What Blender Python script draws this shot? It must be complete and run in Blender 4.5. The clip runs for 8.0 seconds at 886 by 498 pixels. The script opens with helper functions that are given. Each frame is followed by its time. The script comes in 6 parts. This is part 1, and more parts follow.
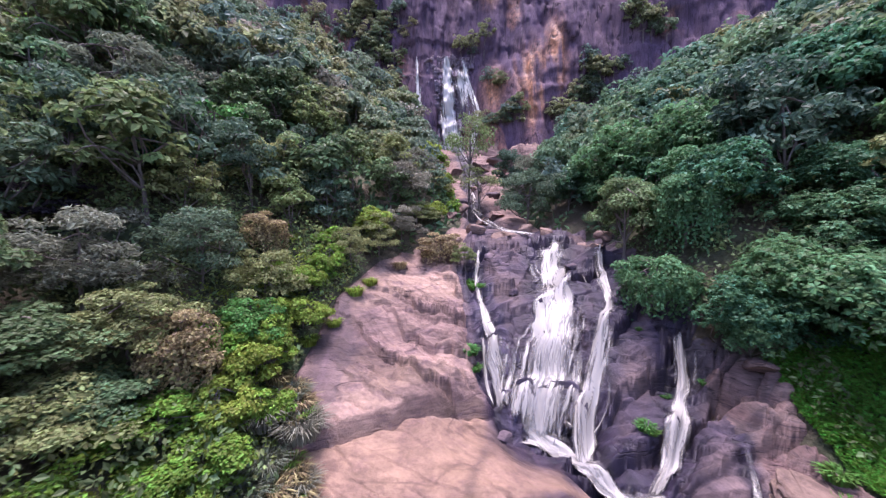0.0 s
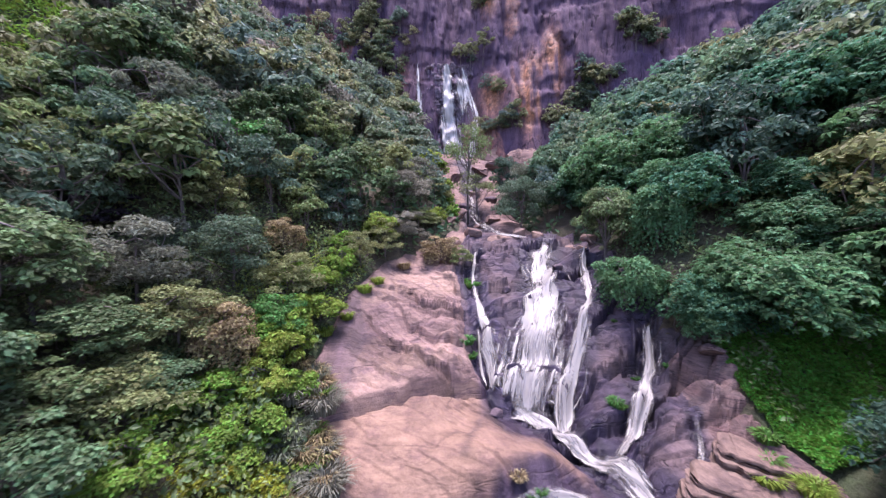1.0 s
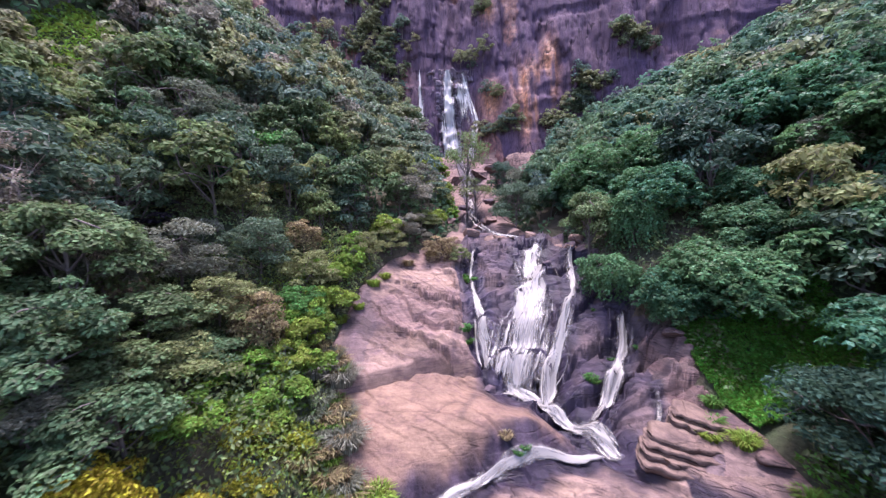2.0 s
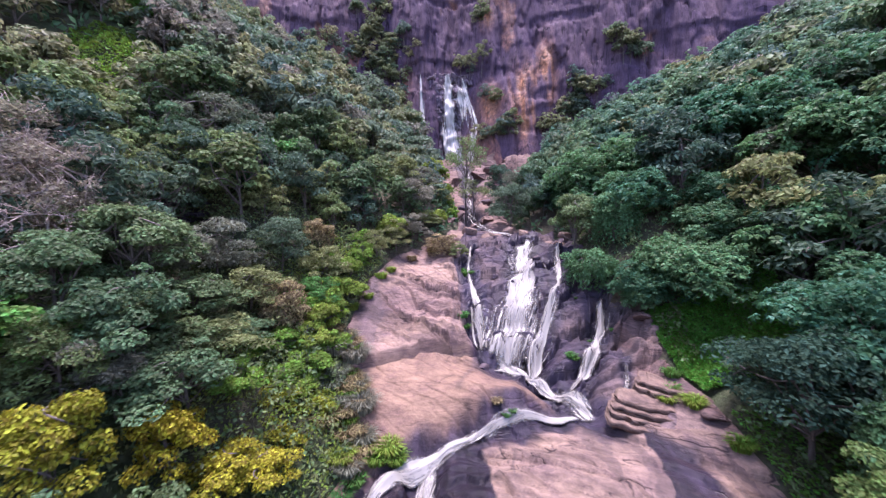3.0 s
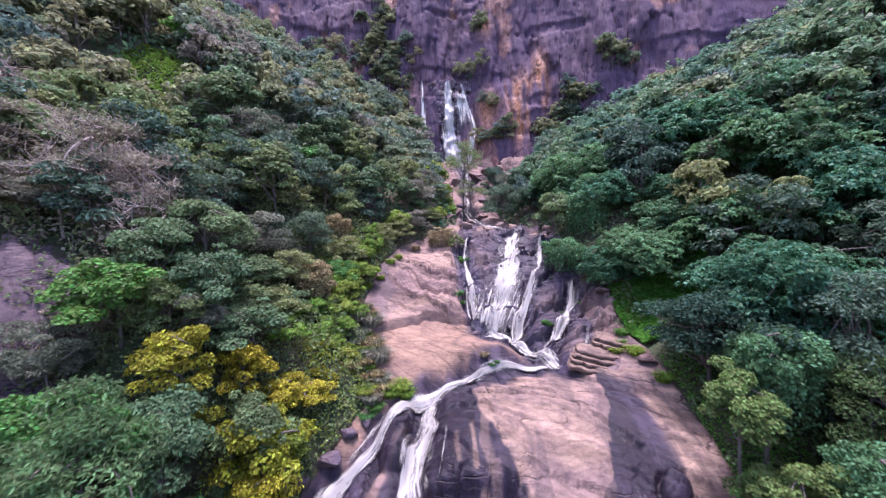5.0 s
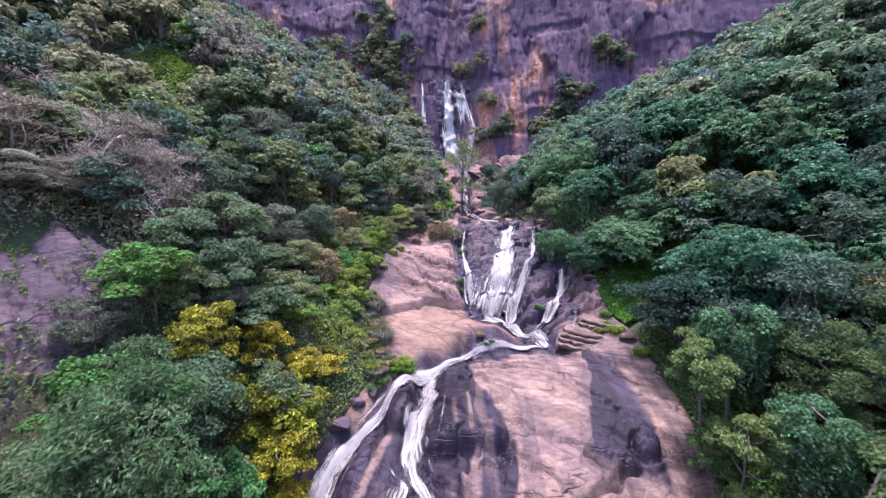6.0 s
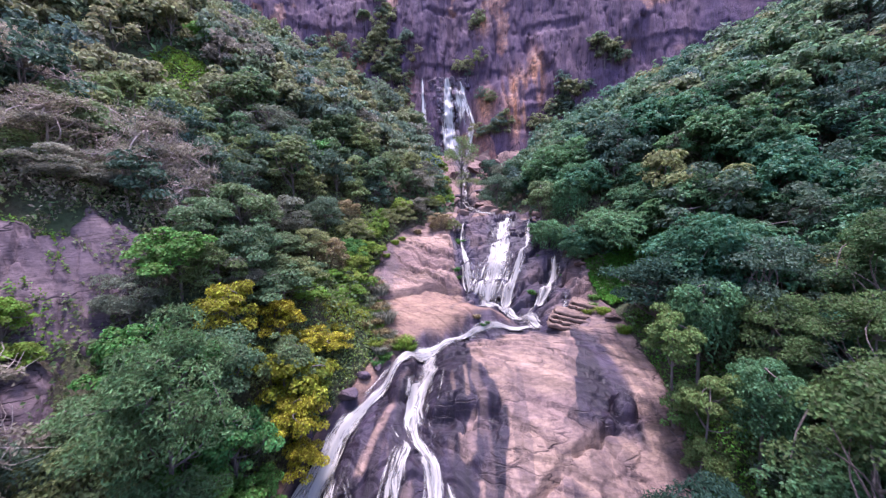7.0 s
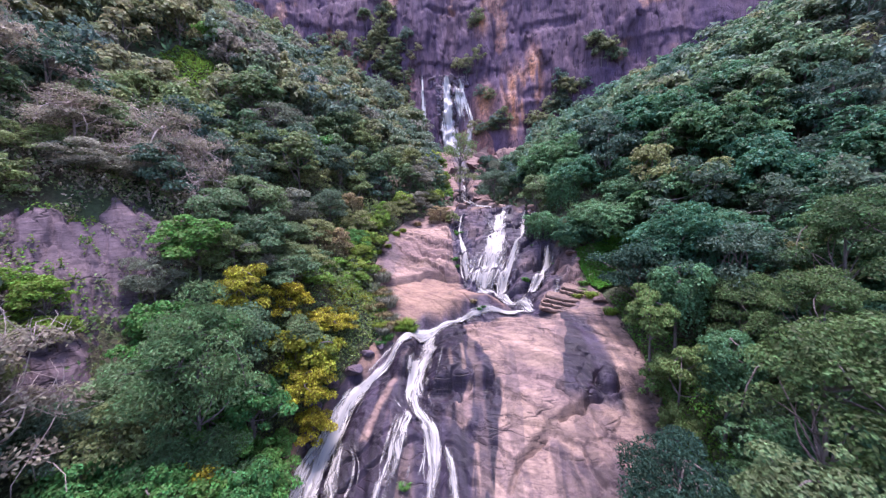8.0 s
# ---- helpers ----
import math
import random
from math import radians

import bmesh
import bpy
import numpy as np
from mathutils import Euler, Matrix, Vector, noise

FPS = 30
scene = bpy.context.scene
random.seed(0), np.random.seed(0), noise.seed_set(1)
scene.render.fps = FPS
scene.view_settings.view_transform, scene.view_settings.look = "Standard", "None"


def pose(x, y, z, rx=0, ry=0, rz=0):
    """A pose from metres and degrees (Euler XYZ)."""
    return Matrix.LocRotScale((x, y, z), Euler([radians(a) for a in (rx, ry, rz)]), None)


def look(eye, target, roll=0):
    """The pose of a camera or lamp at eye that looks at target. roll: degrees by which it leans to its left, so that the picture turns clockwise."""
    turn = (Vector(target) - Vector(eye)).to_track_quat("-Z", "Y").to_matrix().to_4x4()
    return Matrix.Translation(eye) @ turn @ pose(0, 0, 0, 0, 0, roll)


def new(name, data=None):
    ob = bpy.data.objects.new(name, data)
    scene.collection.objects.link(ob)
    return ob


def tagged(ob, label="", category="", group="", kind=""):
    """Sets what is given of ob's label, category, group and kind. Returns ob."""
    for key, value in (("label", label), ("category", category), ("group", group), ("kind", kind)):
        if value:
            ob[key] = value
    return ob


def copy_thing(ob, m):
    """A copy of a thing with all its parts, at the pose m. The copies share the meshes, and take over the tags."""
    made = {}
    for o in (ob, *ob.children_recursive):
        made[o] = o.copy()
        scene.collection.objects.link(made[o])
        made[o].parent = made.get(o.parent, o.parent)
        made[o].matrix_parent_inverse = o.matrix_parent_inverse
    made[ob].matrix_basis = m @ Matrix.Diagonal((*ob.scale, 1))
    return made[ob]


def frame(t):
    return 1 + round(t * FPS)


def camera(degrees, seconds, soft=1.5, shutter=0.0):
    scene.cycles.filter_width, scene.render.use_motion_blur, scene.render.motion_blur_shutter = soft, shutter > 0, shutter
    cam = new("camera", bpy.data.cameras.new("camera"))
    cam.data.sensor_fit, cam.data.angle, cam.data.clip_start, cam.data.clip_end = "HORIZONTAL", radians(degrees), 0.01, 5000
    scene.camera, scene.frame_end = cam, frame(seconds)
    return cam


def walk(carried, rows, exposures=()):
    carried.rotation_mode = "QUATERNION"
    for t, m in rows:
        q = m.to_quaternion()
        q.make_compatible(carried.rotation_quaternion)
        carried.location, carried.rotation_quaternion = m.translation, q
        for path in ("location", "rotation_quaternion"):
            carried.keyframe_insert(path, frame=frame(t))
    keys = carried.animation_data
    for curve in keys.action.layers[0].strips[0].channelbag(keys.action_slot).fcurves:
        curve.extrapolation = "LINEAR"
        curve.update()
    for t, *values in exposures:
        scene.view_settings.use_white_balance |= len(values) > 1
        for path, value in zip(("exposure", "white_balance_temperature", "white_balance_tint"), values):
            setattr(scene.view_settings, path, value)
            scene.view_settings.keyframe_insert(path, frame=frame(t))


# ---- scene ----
cam = camera(101.4, 8.0, 1.3, 0.6)
METRES, EYE, TILT, LEAN, TURN = 24.0, 30.0, -5.0, 0.0, 0.0
ROWS = [
    (0.0, 0.0, 0.0, 0.0, 0.0, 0.0, -0.0),
    (0.5, 0.0001, -0.057, 0.0015, -0.01, 0.14, 0.03),
    (1.0, 0.0012, -0.1247, 0.0017, 0.06, 0.24, 0.05),
    (1.5, 0.0021, -0.1914, -0.0003, 0.15, 0.31, 0.07),
    (3.0, 0.0062, -0.41, -0.0236, 0.35, 0.35, 0.15),
    (3.5, 0.0075, -0.4789, -0.0336, 0.38, 0.33, 0.16),
    (4.0, 0.0091, -0.5518, -0.0453, 0.42, 0.33, 0.15),
    (4.5, 0.0112, -0.6154, -0.0581, 0.46, 0.45, 0.17),
    (6.0, 0.0169, -0.7836, -0.1114, 0.46, 0.27, 0.2),
    (6.5, 0.0194, -0.8313, -0.1297, 0.48, 0.08, 0.22),
    (7.0, 0.022, -0.8809, -0.15, 0.51, -0.15, 0.24),
    (7.5, 0.0248, -0.9252, -0.1685, 0.54, -0.32, 0.26),
    (8.0, 0.0282, -0.9717, -0.1885, 0.51, -0.46, 0.28),
]
walk(cam, [(t, pose(0, 0, EYE, TILT, LEAN, TURN) @ pose(METRES * x, METRES * y, METRES * z, 90 + pitch, roll, yaw)) for t, x, y, z, yaw, pitch, roll in ROWS], [(0.0, 1.88, 6180, 35.0), (8.0, 1.97, 5950, 36.0)])

# ---- light: high overcast over a deep valley ----
world = bpy.data.worlds.new("overcast_sky")
scene.world = world
world.use_nodes = True
wn = world.node_tree
sky = wn.nodes.new("ShaderNodeTexSky")
sky.sky_type, sky.sun_disc = "NISHITA", False
sky.sun_elevation, sky.sun_rotation = radians(80), radians(330)
sky.air_density, sky.dust_density, sky.ozone_density = 1.0, 2.0, 1.0
wn.links.new(sky.outputs[0], wn.nodes["Background"].inputs[0])
wn.nodes["Background"].inputs[1].default_value = 0.15
sun = new("sun", bpy.data.lights.new("sun", "SUN"))
sun.data.energy, sun.data.angle, sun.data.color = 2.5, radians(16), (1.0, 0.97, 0.93)
sun.matrix_world = look((0, 0, 0), (0.0, -0.06, -0.99))

# ---- materials ----
def material(name):
    m = bpy.data.materials.new(name)
    m.use_nodes = True
    nt = m.node_tree
    b = nt.nodes["Principled BSDF"]
    return m, nt, b


def node(nt, kind, **values):
    n = nt.nodes.new(kind)
    for key, value in values.items():
        n.inputs[key].default_value = value
    return n


def noise_of(nt, coords, scale, detail=6.0, rough=0.6, stretch=(1, 1, 1), turn=(0, 0, 0)):
    mp = nt.nodes.new("ShaderNodeMapping")
    mp.inputs["Scale"].default_value = stretch
    mp.inputs["Rotation"].default_value = turn
    nt.links.new(coords, mp.inputs["Vector"])
    n = node(nt, "ShaderNodeTexNoise", Scale=scale, Detail=detail, Roughness=rough)
    nt.links.new(mp.outputs[0], n.inputs["Vector"])
    return n.outputs["Fac"]


def ramp(nt, fac, *stops):
    r = nt.nodes.new("ShaderNodeValToRGB")
    e = r.color_ramp.elements
    while len(e) < len(stops):
        e.new(0.5)
    for s, (p, c) in zip(e, stops):
        s.position, s.color = p, (*c, 1) if len(c) == 3 else c
    nt.links.new(fac, r.inputs[0])
    return r.outputs[0]


def grey(v):
    return (v, v, v)


def blend(nt, fac, a, b, how="MIX"):
    mx = nt.nodes.new("ShaderNodeMix")
    mx.data_type, mx.blend_type = "RGBA", how
    for slot, v in ((0, fac), (6, a), (7, b)):
        if hasattr(v, "is_output"):
            nt.links.new(v, mx.inputs[slot])
        else:
            mx.inputs[slot].default_value = v if slot == 0 else (*v, 1)
    return mx.outputs[2]


def bump(nt, b, height, strength, distance):
    bp = node(nt, "ShaderNodeBump", Strength=strength, Distance=distance)
    nt.links.new(height, bp.inputs["Height"])
    nt.links.new(bp.outputs[0], b.inputs["Normal"])


def rock_material(name, dry, warm, dark, wet, grain=1.0, streak=(1, 1, 1), turn=(0, 0, 0), cracks=1.0, relief=0.7, upright=False):
    """Weathered gneiss: dry and warm patches, dark lichen, fissures; the wet attribute darkens and glosses it."""
    m, nt, b = material(name)
    co = nt.nodes.new("ShaderNodeTexCoord").outputs["Object"]
    big = noise_of(nt, co, 0.22 * grain, 5, 0.6, streak, turn)
    mid = noise_of(nt, co, 0.9 * grain, 8, 0.7, streak, turn)
    fine = noise_of(nt, co, 7.0 * grain, 8, 0.75)
    c = blend(nt, ramp(nt, big, (0.38, grey(0)), (0.62, grey(1))), dry, warm)
    c = blend(nt, ramp(nt, mid, (0.5, grey(0)), (0.68, grey(0.75))), c, dark)
    at = nt.nodes.new("ShaderNodeAttribute")
    at.attribute_name = "wet"
    runs = noise_of(nt, co, 1.0, 6, 0.62, (1.5, 0.10, 0.10) if streak[2] > 1 else (1, 1, 1))
    damp = blend(nt, 1.0, wet, ramp(nt, runs, (0.34, grey(0.4)), (0.5, grey(0.85)), (0.68, (1.7, 1.7, 1.6))), "MULTIPLY")
    c = blend(nt, at.outputs["Fac"], c, damp)
    c = blend(nt, 0.38, c, ramp(nt, fine, (0.3, grey(0.55)), (0.7, grey(1.3))), "MULTIPLY")
    # thin wandering fissures along the bedding
    bed = lambda s: (2.2, 2.2, 0.22) if upright else s
    lines = noise_of(nt, co, 0.35 * grain, 3, 0.45, bed((0.5, 0.7, 2.8)), (radians(22), radians(-24), 0))
    line = ramp(nt, lines, (0.486, grey(0)), (0.497, grey(1)), (0.503, grey(1)), (0.514, grey(0)))
    more = noise_of(nt, co, 0.8 * grain, 3, 0.45, bed((0.35, 0.5, 2.8)), (radians(35), radians(-12), 0))
    line2 = ramp(nt, more, (0.488, grey(0)), (0.498, grey(0.6)), (0.502, grey(0.6)), (0.512, grey(0)))
    vein = noise_of(nt, co, 4.5 * grain, 6, 0.65, bed((0.22, 0.35, 3.2)), (radians(30), radians(-26), 0))
    c = blend(nt, 0.32, c, ramp(nt, vein, (0.38, grey(0.6)), (0.5, grey(1.0)), (0.62, grey(1.4))), "MULTIPLY")
    bl = nt.nodes.new("ShaderNodeAttribute")
    bl.attribute_name = "block"
    tone = nt.nodes.new("ShaderNodeMath")
    tone.operation = "MULTIPLY_ADD"
    nt.links.new(bl.outputs["Fac"], tone.inputs[0])
    tone.inputs[1].default_value, tone.inputs[2].default_value = 0.38, 1.0
    c = blend(nt, 1.0, c, tone.outputs[0], "MULTIPLY")
    gate = ramp(nt, noise_of(nt, co, 0.5 * grain, 3), (0.42, grey(0)), (0.58, grey(0.9 * cracks)))
    crack = blend(nt, 1.0, blend(nt, 1.0, line, line2, "LIGHTEN"), gate, "MULTIPLY")
    band = noise_of(nt, co, 1.5 * grain, 8, 0.72, bed((0.6, 0.8, 2.2)), (radians(24), radians(-20), 0))
    c = blend(nt, 0.45, c, ramp(nt, band, (0.36, grey(0.55)), (0.5, grey(1.0)), (0.64, grey(1.45))), "MULTIPLY")
    dash = noise_of(nt, co, 1.5 * grain, 6, 0.62, bed((0.30, 0.42, 3.4)), (radians(32), radians(-28), 0))
    c = blend(nt, ramp(nt, dash, (0.575, grey(0)), (0.63, grey(0.38 * cracks))), c, tuple(v * 0.55 for v in dark))
    c = blend(nt, crack, c, tuple(v * 0.35 for v in dark))
    nt.links.new(c, b.inputs["Base Color"])
    gloss = ramp(nt, at.outputs["Fac"], (0.0, grey(0.85)), (1.0, grey(0.42)))
    nt.links.new(gloss, b.inputs["Roughness"])
    b.inputs["Specular IOR Level"].default_value = 0.22
    grit = noise_of(nt, co, 2.6 * grain, 9, 0.72)
    hgt = blend(nt, 0.35, grit, fine)
    hgt = blend(nt, crack, hgt, (0, 0, 0))
    bump(nt, b, hgt, relief, 0.20 / grain)
    return m


def leaf_material(name, colour, second, spread=0.5, gloss=0.5):
    """Leaves: colour varies plant by plant and leaf by leaf; light comes through."""
    m, nt, b = material(name)
    info = nt.nodes.new("ShaderNodeObjectInfo").outputs["Random"]
    isle = nt.nodes.new("ShaderNodeNewGeometry").outputs["Random Per Island"]
    own = nt.nodes.new("ShaderNodeAttribute")
    own.attribute_name = "plant"
    mix = nt.nodes.new("ShaderNodeMath")
    mix.operation = "ADD"
    nt.links.new(info, mix.inputs[0])
    nt.links.new(own.outputs["Fac"], mix.inputs[1])
    wrap = nt.nodes.new("ShaderNodeMath")
    wrap.operation = "FRACT"
    nt.links.new(mix.outputs[0], wrap.inputs[0])
    info = wrap.outputs[0]
    c = blend(nt, ramp(nt, info, (0.1, grey(0)), (0.9, grey(1))), colour, second)
    c = blend(nt, 1.0, c, ramp(nt, isle, (0.0, grey(1 - spread)), (0.75, grey(1.0)), (1.0, grey(1 + spread))), "MULTIPLY")
    spray = nt.nodes.new("ShaderNodeAttribute")
    spray.attribute_name = "spray"
    lively = nt.nodes.new("ShaderNodeMath")
    lively.operation = "MULTIPLY_ADD"
    nt.links.new(spray.outputs["Fac"], lively.inputs[0])
    lively.inputs[1].default_value, lively.inputs[2].default_value = 0.26, 1.0
    c = blend(nt, 1.0, c, lively.outputs[0], "MULTIPLY")
    hs = node(nt, "ShaderNodeHueSaturation", Value=1.0, Saturation=1.0)
    mr = node(nt, "ShaderNodeMapRange", **{"To Min": 0.47, "To Max": 0.53})
    nt.links.new(isle, mr.inputs[0])
    nt.links.new(mr.outputs[0], hs.inputs["Hue"])
    nt.links.new(c, hs.inputs["Color"])
    nt.links.new(hs.outputs[0], b.inputs["Base Color"])
    b.inputs["Roughness"].default_value = gloss
    b.inputs["Specular IOR Level"].default_value = 0.15
    tr = nt.nodes.new("ShaderNodeBsdfTranslucent")
    nt.links.new(hs.outputs[0], tr.inputs["Color"])
    mx = nt.nodes.new("ShaderNodeMixShader")
    mx.inputs[0].default_value = 0.45
    nt.links.new(b.outputs[0], mx.inputs[1])
    nt.links.new(tr.outputs[0], mx.inputs[2])
    nt.links.new(mx.outputs[0], nt.nodes["Material Output"].inputs["Surface"])
    return m


def bark_material(name, colour, pale):
    m, nt, b = material(name)
    co = nt.nodes.new("ShaderNodeTexCoord").outputs["Object"]
    n = noise_of(nt, co, 5.0, 6, 0.7, (1, 1, 0.25))
    nt.links.new(ramp(nt, n, (0.35, colour), (0.65, pale)), b.inputs["Base Color"])
    b.inputs["Roughness"].default_value = 0.9
    bump(nt, b, n, 0.6, 0.05)
    return m


def ground_material():
    m, nt, b = material("forest_floor")
    co = nt.nodes.new("ShaderNodeTexCoord").outputs["Object"]
    big = noise_of(nt, co, 0.15, 5)
    fine = noise_of(nt, co, 3.0, 8, 0.7)
    c = blend(nt, ramp(nt, big, (0.4, grey(0)), (0.6, grey(1))), (0.035, 0.055, 0.02), (0.07, 0.055, 0.035))
    c = blend(nt, 0.8, c, ramp(nt, fine, (0.3, grey(0.35)), (0.7, grey(1.5))), "MULTIPLY")
    nt.links.new(c, b.inputs["Base Color"])
    b.inputs["Roughness"].default_value = 0.95
    bump(nt, b, fine, 0.9, 0.3)
    return m


def water_material(name, thin, white=1.0):
    """Aerated white water drawn out in streaks along its flow; between the streaks the rock shows through."""
    m, nt, b = material(name)
    at = nt.nodes.new("ShaderNodeAttribute")
    at.attribute_name = "flow"
    parts = nt.nodes.new("ShaderNodeSeparateXYZ")
    nt.links.new(at.outputs["Vector"], parts.inputs[0])
    fine = noise_of(nt, at.outputs["Vector"], 1.0, 5, 0.7, (8.0, 0.45, 0.0))
    wide = noise_of(nt, at.outputs["Vector"], 1.0, 4, 0.6, (2.2, 0.22, 0.0))
    knots = noise_of(nt, at.outputs["Vector"], 1.0, 4, 0.65, (5.0, 1.1, 0.0))
    hair = ramp(nt, fine, (0.36, grey(0)), (0.64, grey(1)))
    lanes = ramp(nt, wide, (0.36, grey(0)), (0.64, grey(1)))
    beads = ramp(nt, knots, (0.34, grey(0)), (0.66, grey(1)))
    s = blend(nt, 0.30, blend(nt, 0.58, hair, lanes), beads)
    add = nt.nodes.new("ShaderNodeMath")
    add.operation = "MULTIPLY_ADD"
    nt.links.new(parts.outputs[2], add.inputs[0])
    add.inputs[1].default_value = 0.62
    nt.links.new(s, add.inputs[2])
    nt.links.new(ramp(nt, s, (0.20, (0.180 * white, 0.171 * white, 0.172 * white)), (0.74, (0.232 * white, 0.218 * white, 0.194 * white))), b.inputs["Base Color"])
    b.inputs["Roughness"].default_value = 0.5
    bump(nt, b, s, 0.25, 0.05)
    nt.links.new(ramp(nt, add.outputs[0], (thin - 0.02, grey(0)), (thin + 0.26, grey(0.6)), (thin + 0.56, grey(1))), b.inputs["Alpha"])
    return m


ROCK_DRY = rock_material("dry_gneiss", (0.170, 0.116, 0.104), (0.246, 0.168, 0.128), (0.074, 0.048, 0.056), (0.020, 0.0145, 0.026), 1.0, (1, 1, 2.4), (radians(30), radians(-20), 0))
ROCK_DOME = rock_material("mauve_gneiss", (0.186, 0.121, 0.105), (0.262, 0.176, 0.131), (0.092, 0.058, 0.066), (0.040, 0.026, 0.042), 0.8, (1, 1, 2.4), (radians(30), radians(-20), 0), 0.8)
ROCK_SLAB = rock_material("brown_gneiss", (0.172, 0.108, 0.083), (0.225, 0.143, 0.101), (0.108, 0.064, 0.060), (0.032, 0.022, 0.036), 0.8, (1, 1, 2.4), (radians(30), radians(-20), 0), 0.4)
ROCK_WET = rock_material("wet_gneiss", (0.064, 0.049, 0.068), (0.132, 0.094, 0.092), (0.018, 0.014, 0.025), (0.026, 0.020, 0.036), 1.3, (1, 1, 2.2))
ROCK_BED = rock_material("stream_rock", (0.150, 0.098, 0.090), (0.200, 0.130, 0.105), (0.065, 0.048, 0.052), (0.038, 0.032, 0.046), 0.8, (1, 1, 1.8))
ROCK_CLIFF = rock_material("cliff_gneiss", (0.074, 0.047, 0.082), (0.106, 0.066, 0.090), (0.030, 0.022, 0.040), (0.32, 0.140, 0.076), 0.30, (2.2, 2.2, 0.16), (0, 0, 0), 0.9, 0.45, True)
ROCK_BUTTRESS = rock_material("buttress_gneiss", (0.150, 0.118, 0.155), (0.200, 0.150, 0.170), (0.042, 0.032, 0.052), (0.03, 0.02, 0.04), 0.5, (1, 1, 1.8))
ROCK_RED = rock_material("layered_rock", (0.150, 0.104, 0.092), (0.120, 0.074, 0.070), (0.034, 0.025, 0.034), (0.05, 0.04, 0.05), 1.6, (0.6, 0.6, 4.0), (radians(8), radians(14), 0))
ROCK_LEDGE = rock_material("bedded_rock", (0.176, 0.122, 0.096), (0.128, 0.084, 0.072), (0.060, 0.042, 0.044), (0.05, 0.04, 0.05), 1.4, (0.6, 0.6, 4.0), (radians(8), radians(14), 0))
ROCK_HILL = rock_material("hillside_rock", (0.080, 0.058, 0.070), (0.125, 0.090, 0.096), (0.030, 0.022, 0.031), (0.05, 0.045, 0.06), 0.9, (1, 1, 1.6))
GROUND = ground_material()
FOAM = water_material("white_water", 0.74)
# brighter white water: the light that steep upper falls lack, put into colour
FOAM_LIFTED = water_material("white_water_lifted", 0.74, 2.1)
BARK = bark_material("grey_bark", (0.07, 0.055, 0.05), (0.17, 0.14, 0.13))
BARK_PALE = bark_material("pale_bark", (0.24, 0.19, 0.17), (0.40, 0.33, 0.30))
LEAF = {
    "teal": leaf_material("teal_leaves", (0.050, 0.150, 0.078), (0.088, 0.190, 0.078)),
    "deep": leaf_material("deep_green_leaves", (0.088, 0.160, 0.080), (0.150, 0.202, 0.084)),
    "blue": leaf_material("blue_green_leaves", (0.060, 0.114, 0.080), (0.094, 0.146, 0.088)),
    "olive": leaf_material("olive_leaves", (0.160, 0.220, 0.086), (0.235, 0.255, 0.108)),
    "grey": leaf_material("grey_green_leaves", (0.160, 0.186, 0.132), (0.225, 0.222, 0.172)),
    "fern": leaf_material("fresh_green_leaves", (0.070, 0.205, 0.058), (0.105, 0.235, 0.052)),
    "lime": leaf_material("yellow_green_leaves", (0.128, 0.242, 0.036), (0.220, 0.290, 0.050)),
    "yellow": leaf_material("yellowing_leaves", (0.235, 0.255, 0.026), (0.400, 0.335, 0.032), 0.6),
    "tan": leaf_material("dry_tan_leaves", (0.270, 0.225, 0.115), (0.310, 0.240, 0.138), 0.6),
    "sage": leaf_material("sage_green_leaves", (0.092, 0.190, 0.080), (0.138, 0.215, 0.092)),
    "moss": leaf_material("dark_olive_leaves", (0.048, 0.108, 0.048), (0.092, 0.148, 0.050)),
    "pale": leaf_material("pale_green_leaves", (0.110, 0.200, 0.056), (0.180, 0.245, 0.080)),
    "night": leaf_material("dark_blue_green_leaves", (0.026, 0.070, 0.052), (0.038, 0.084, 0.054), 0.5, 0.75),
    "dusk": leaf_material("dark_purple_leaves", (0.046, 0.038, 0.056), (0.060, 0.048, 0.062)),
    "dun": leaf_material("dull_olive_grey_leaves", (0.200, 0.190, 0.132), (0.275, 0.240, 0.182)),
    "vine": leaf_material("creeper_leaves", (0.066, 0.180, 0.080), (0.100, 0.205, 0.080)),
    "mauve": leaf_material("greyish_twigs", (0.180, 0.145, 0.145), (0.215, 0.175, 0.160)),
    "grass": leaf_material("meadow_green", (0.092, 0.265, 0.036), (0.120, 0.285, 0.048)),
}
# greyer, lighter leaf copies for the high slopes: distance haze painted into the colour
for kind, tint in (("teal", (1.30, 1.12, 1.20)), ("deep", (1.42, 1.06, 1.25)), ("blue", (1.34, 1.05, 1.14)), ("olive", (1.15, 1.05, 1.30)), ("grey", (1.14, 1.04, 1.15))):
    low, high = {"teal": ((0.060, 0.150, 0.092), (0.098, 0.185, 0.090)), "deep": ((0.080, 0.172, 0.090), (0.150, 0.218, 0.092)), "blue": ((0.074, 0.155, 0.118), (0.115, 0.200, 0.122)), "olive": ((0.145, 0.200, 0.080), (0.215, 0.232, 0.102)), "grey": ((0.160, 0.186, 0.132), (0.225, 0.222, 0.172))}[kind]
    LEAF["hazed_" + kind] = leaf_material("hazed_" + kind + "_leaves", tuple(a * b for a, b in zip(low, tint)), tuple(a * b for a, b in zip(high, tint)))

# ---- the lie of the land ----
def hashed(ix, iy, seed):
    h = (ix.astype(np.int64) * 374761393 + iy.astype(np.int64) * 668265263 + seed * 974634541) & 0xFFFFFFFF
    h = ((h ^ (h >> 13)) * 1274126177) & 0xFFFFFFFF
    return ((h ^ (h >> 16)) & 0xFFFF) / 32767.5 - 1.0


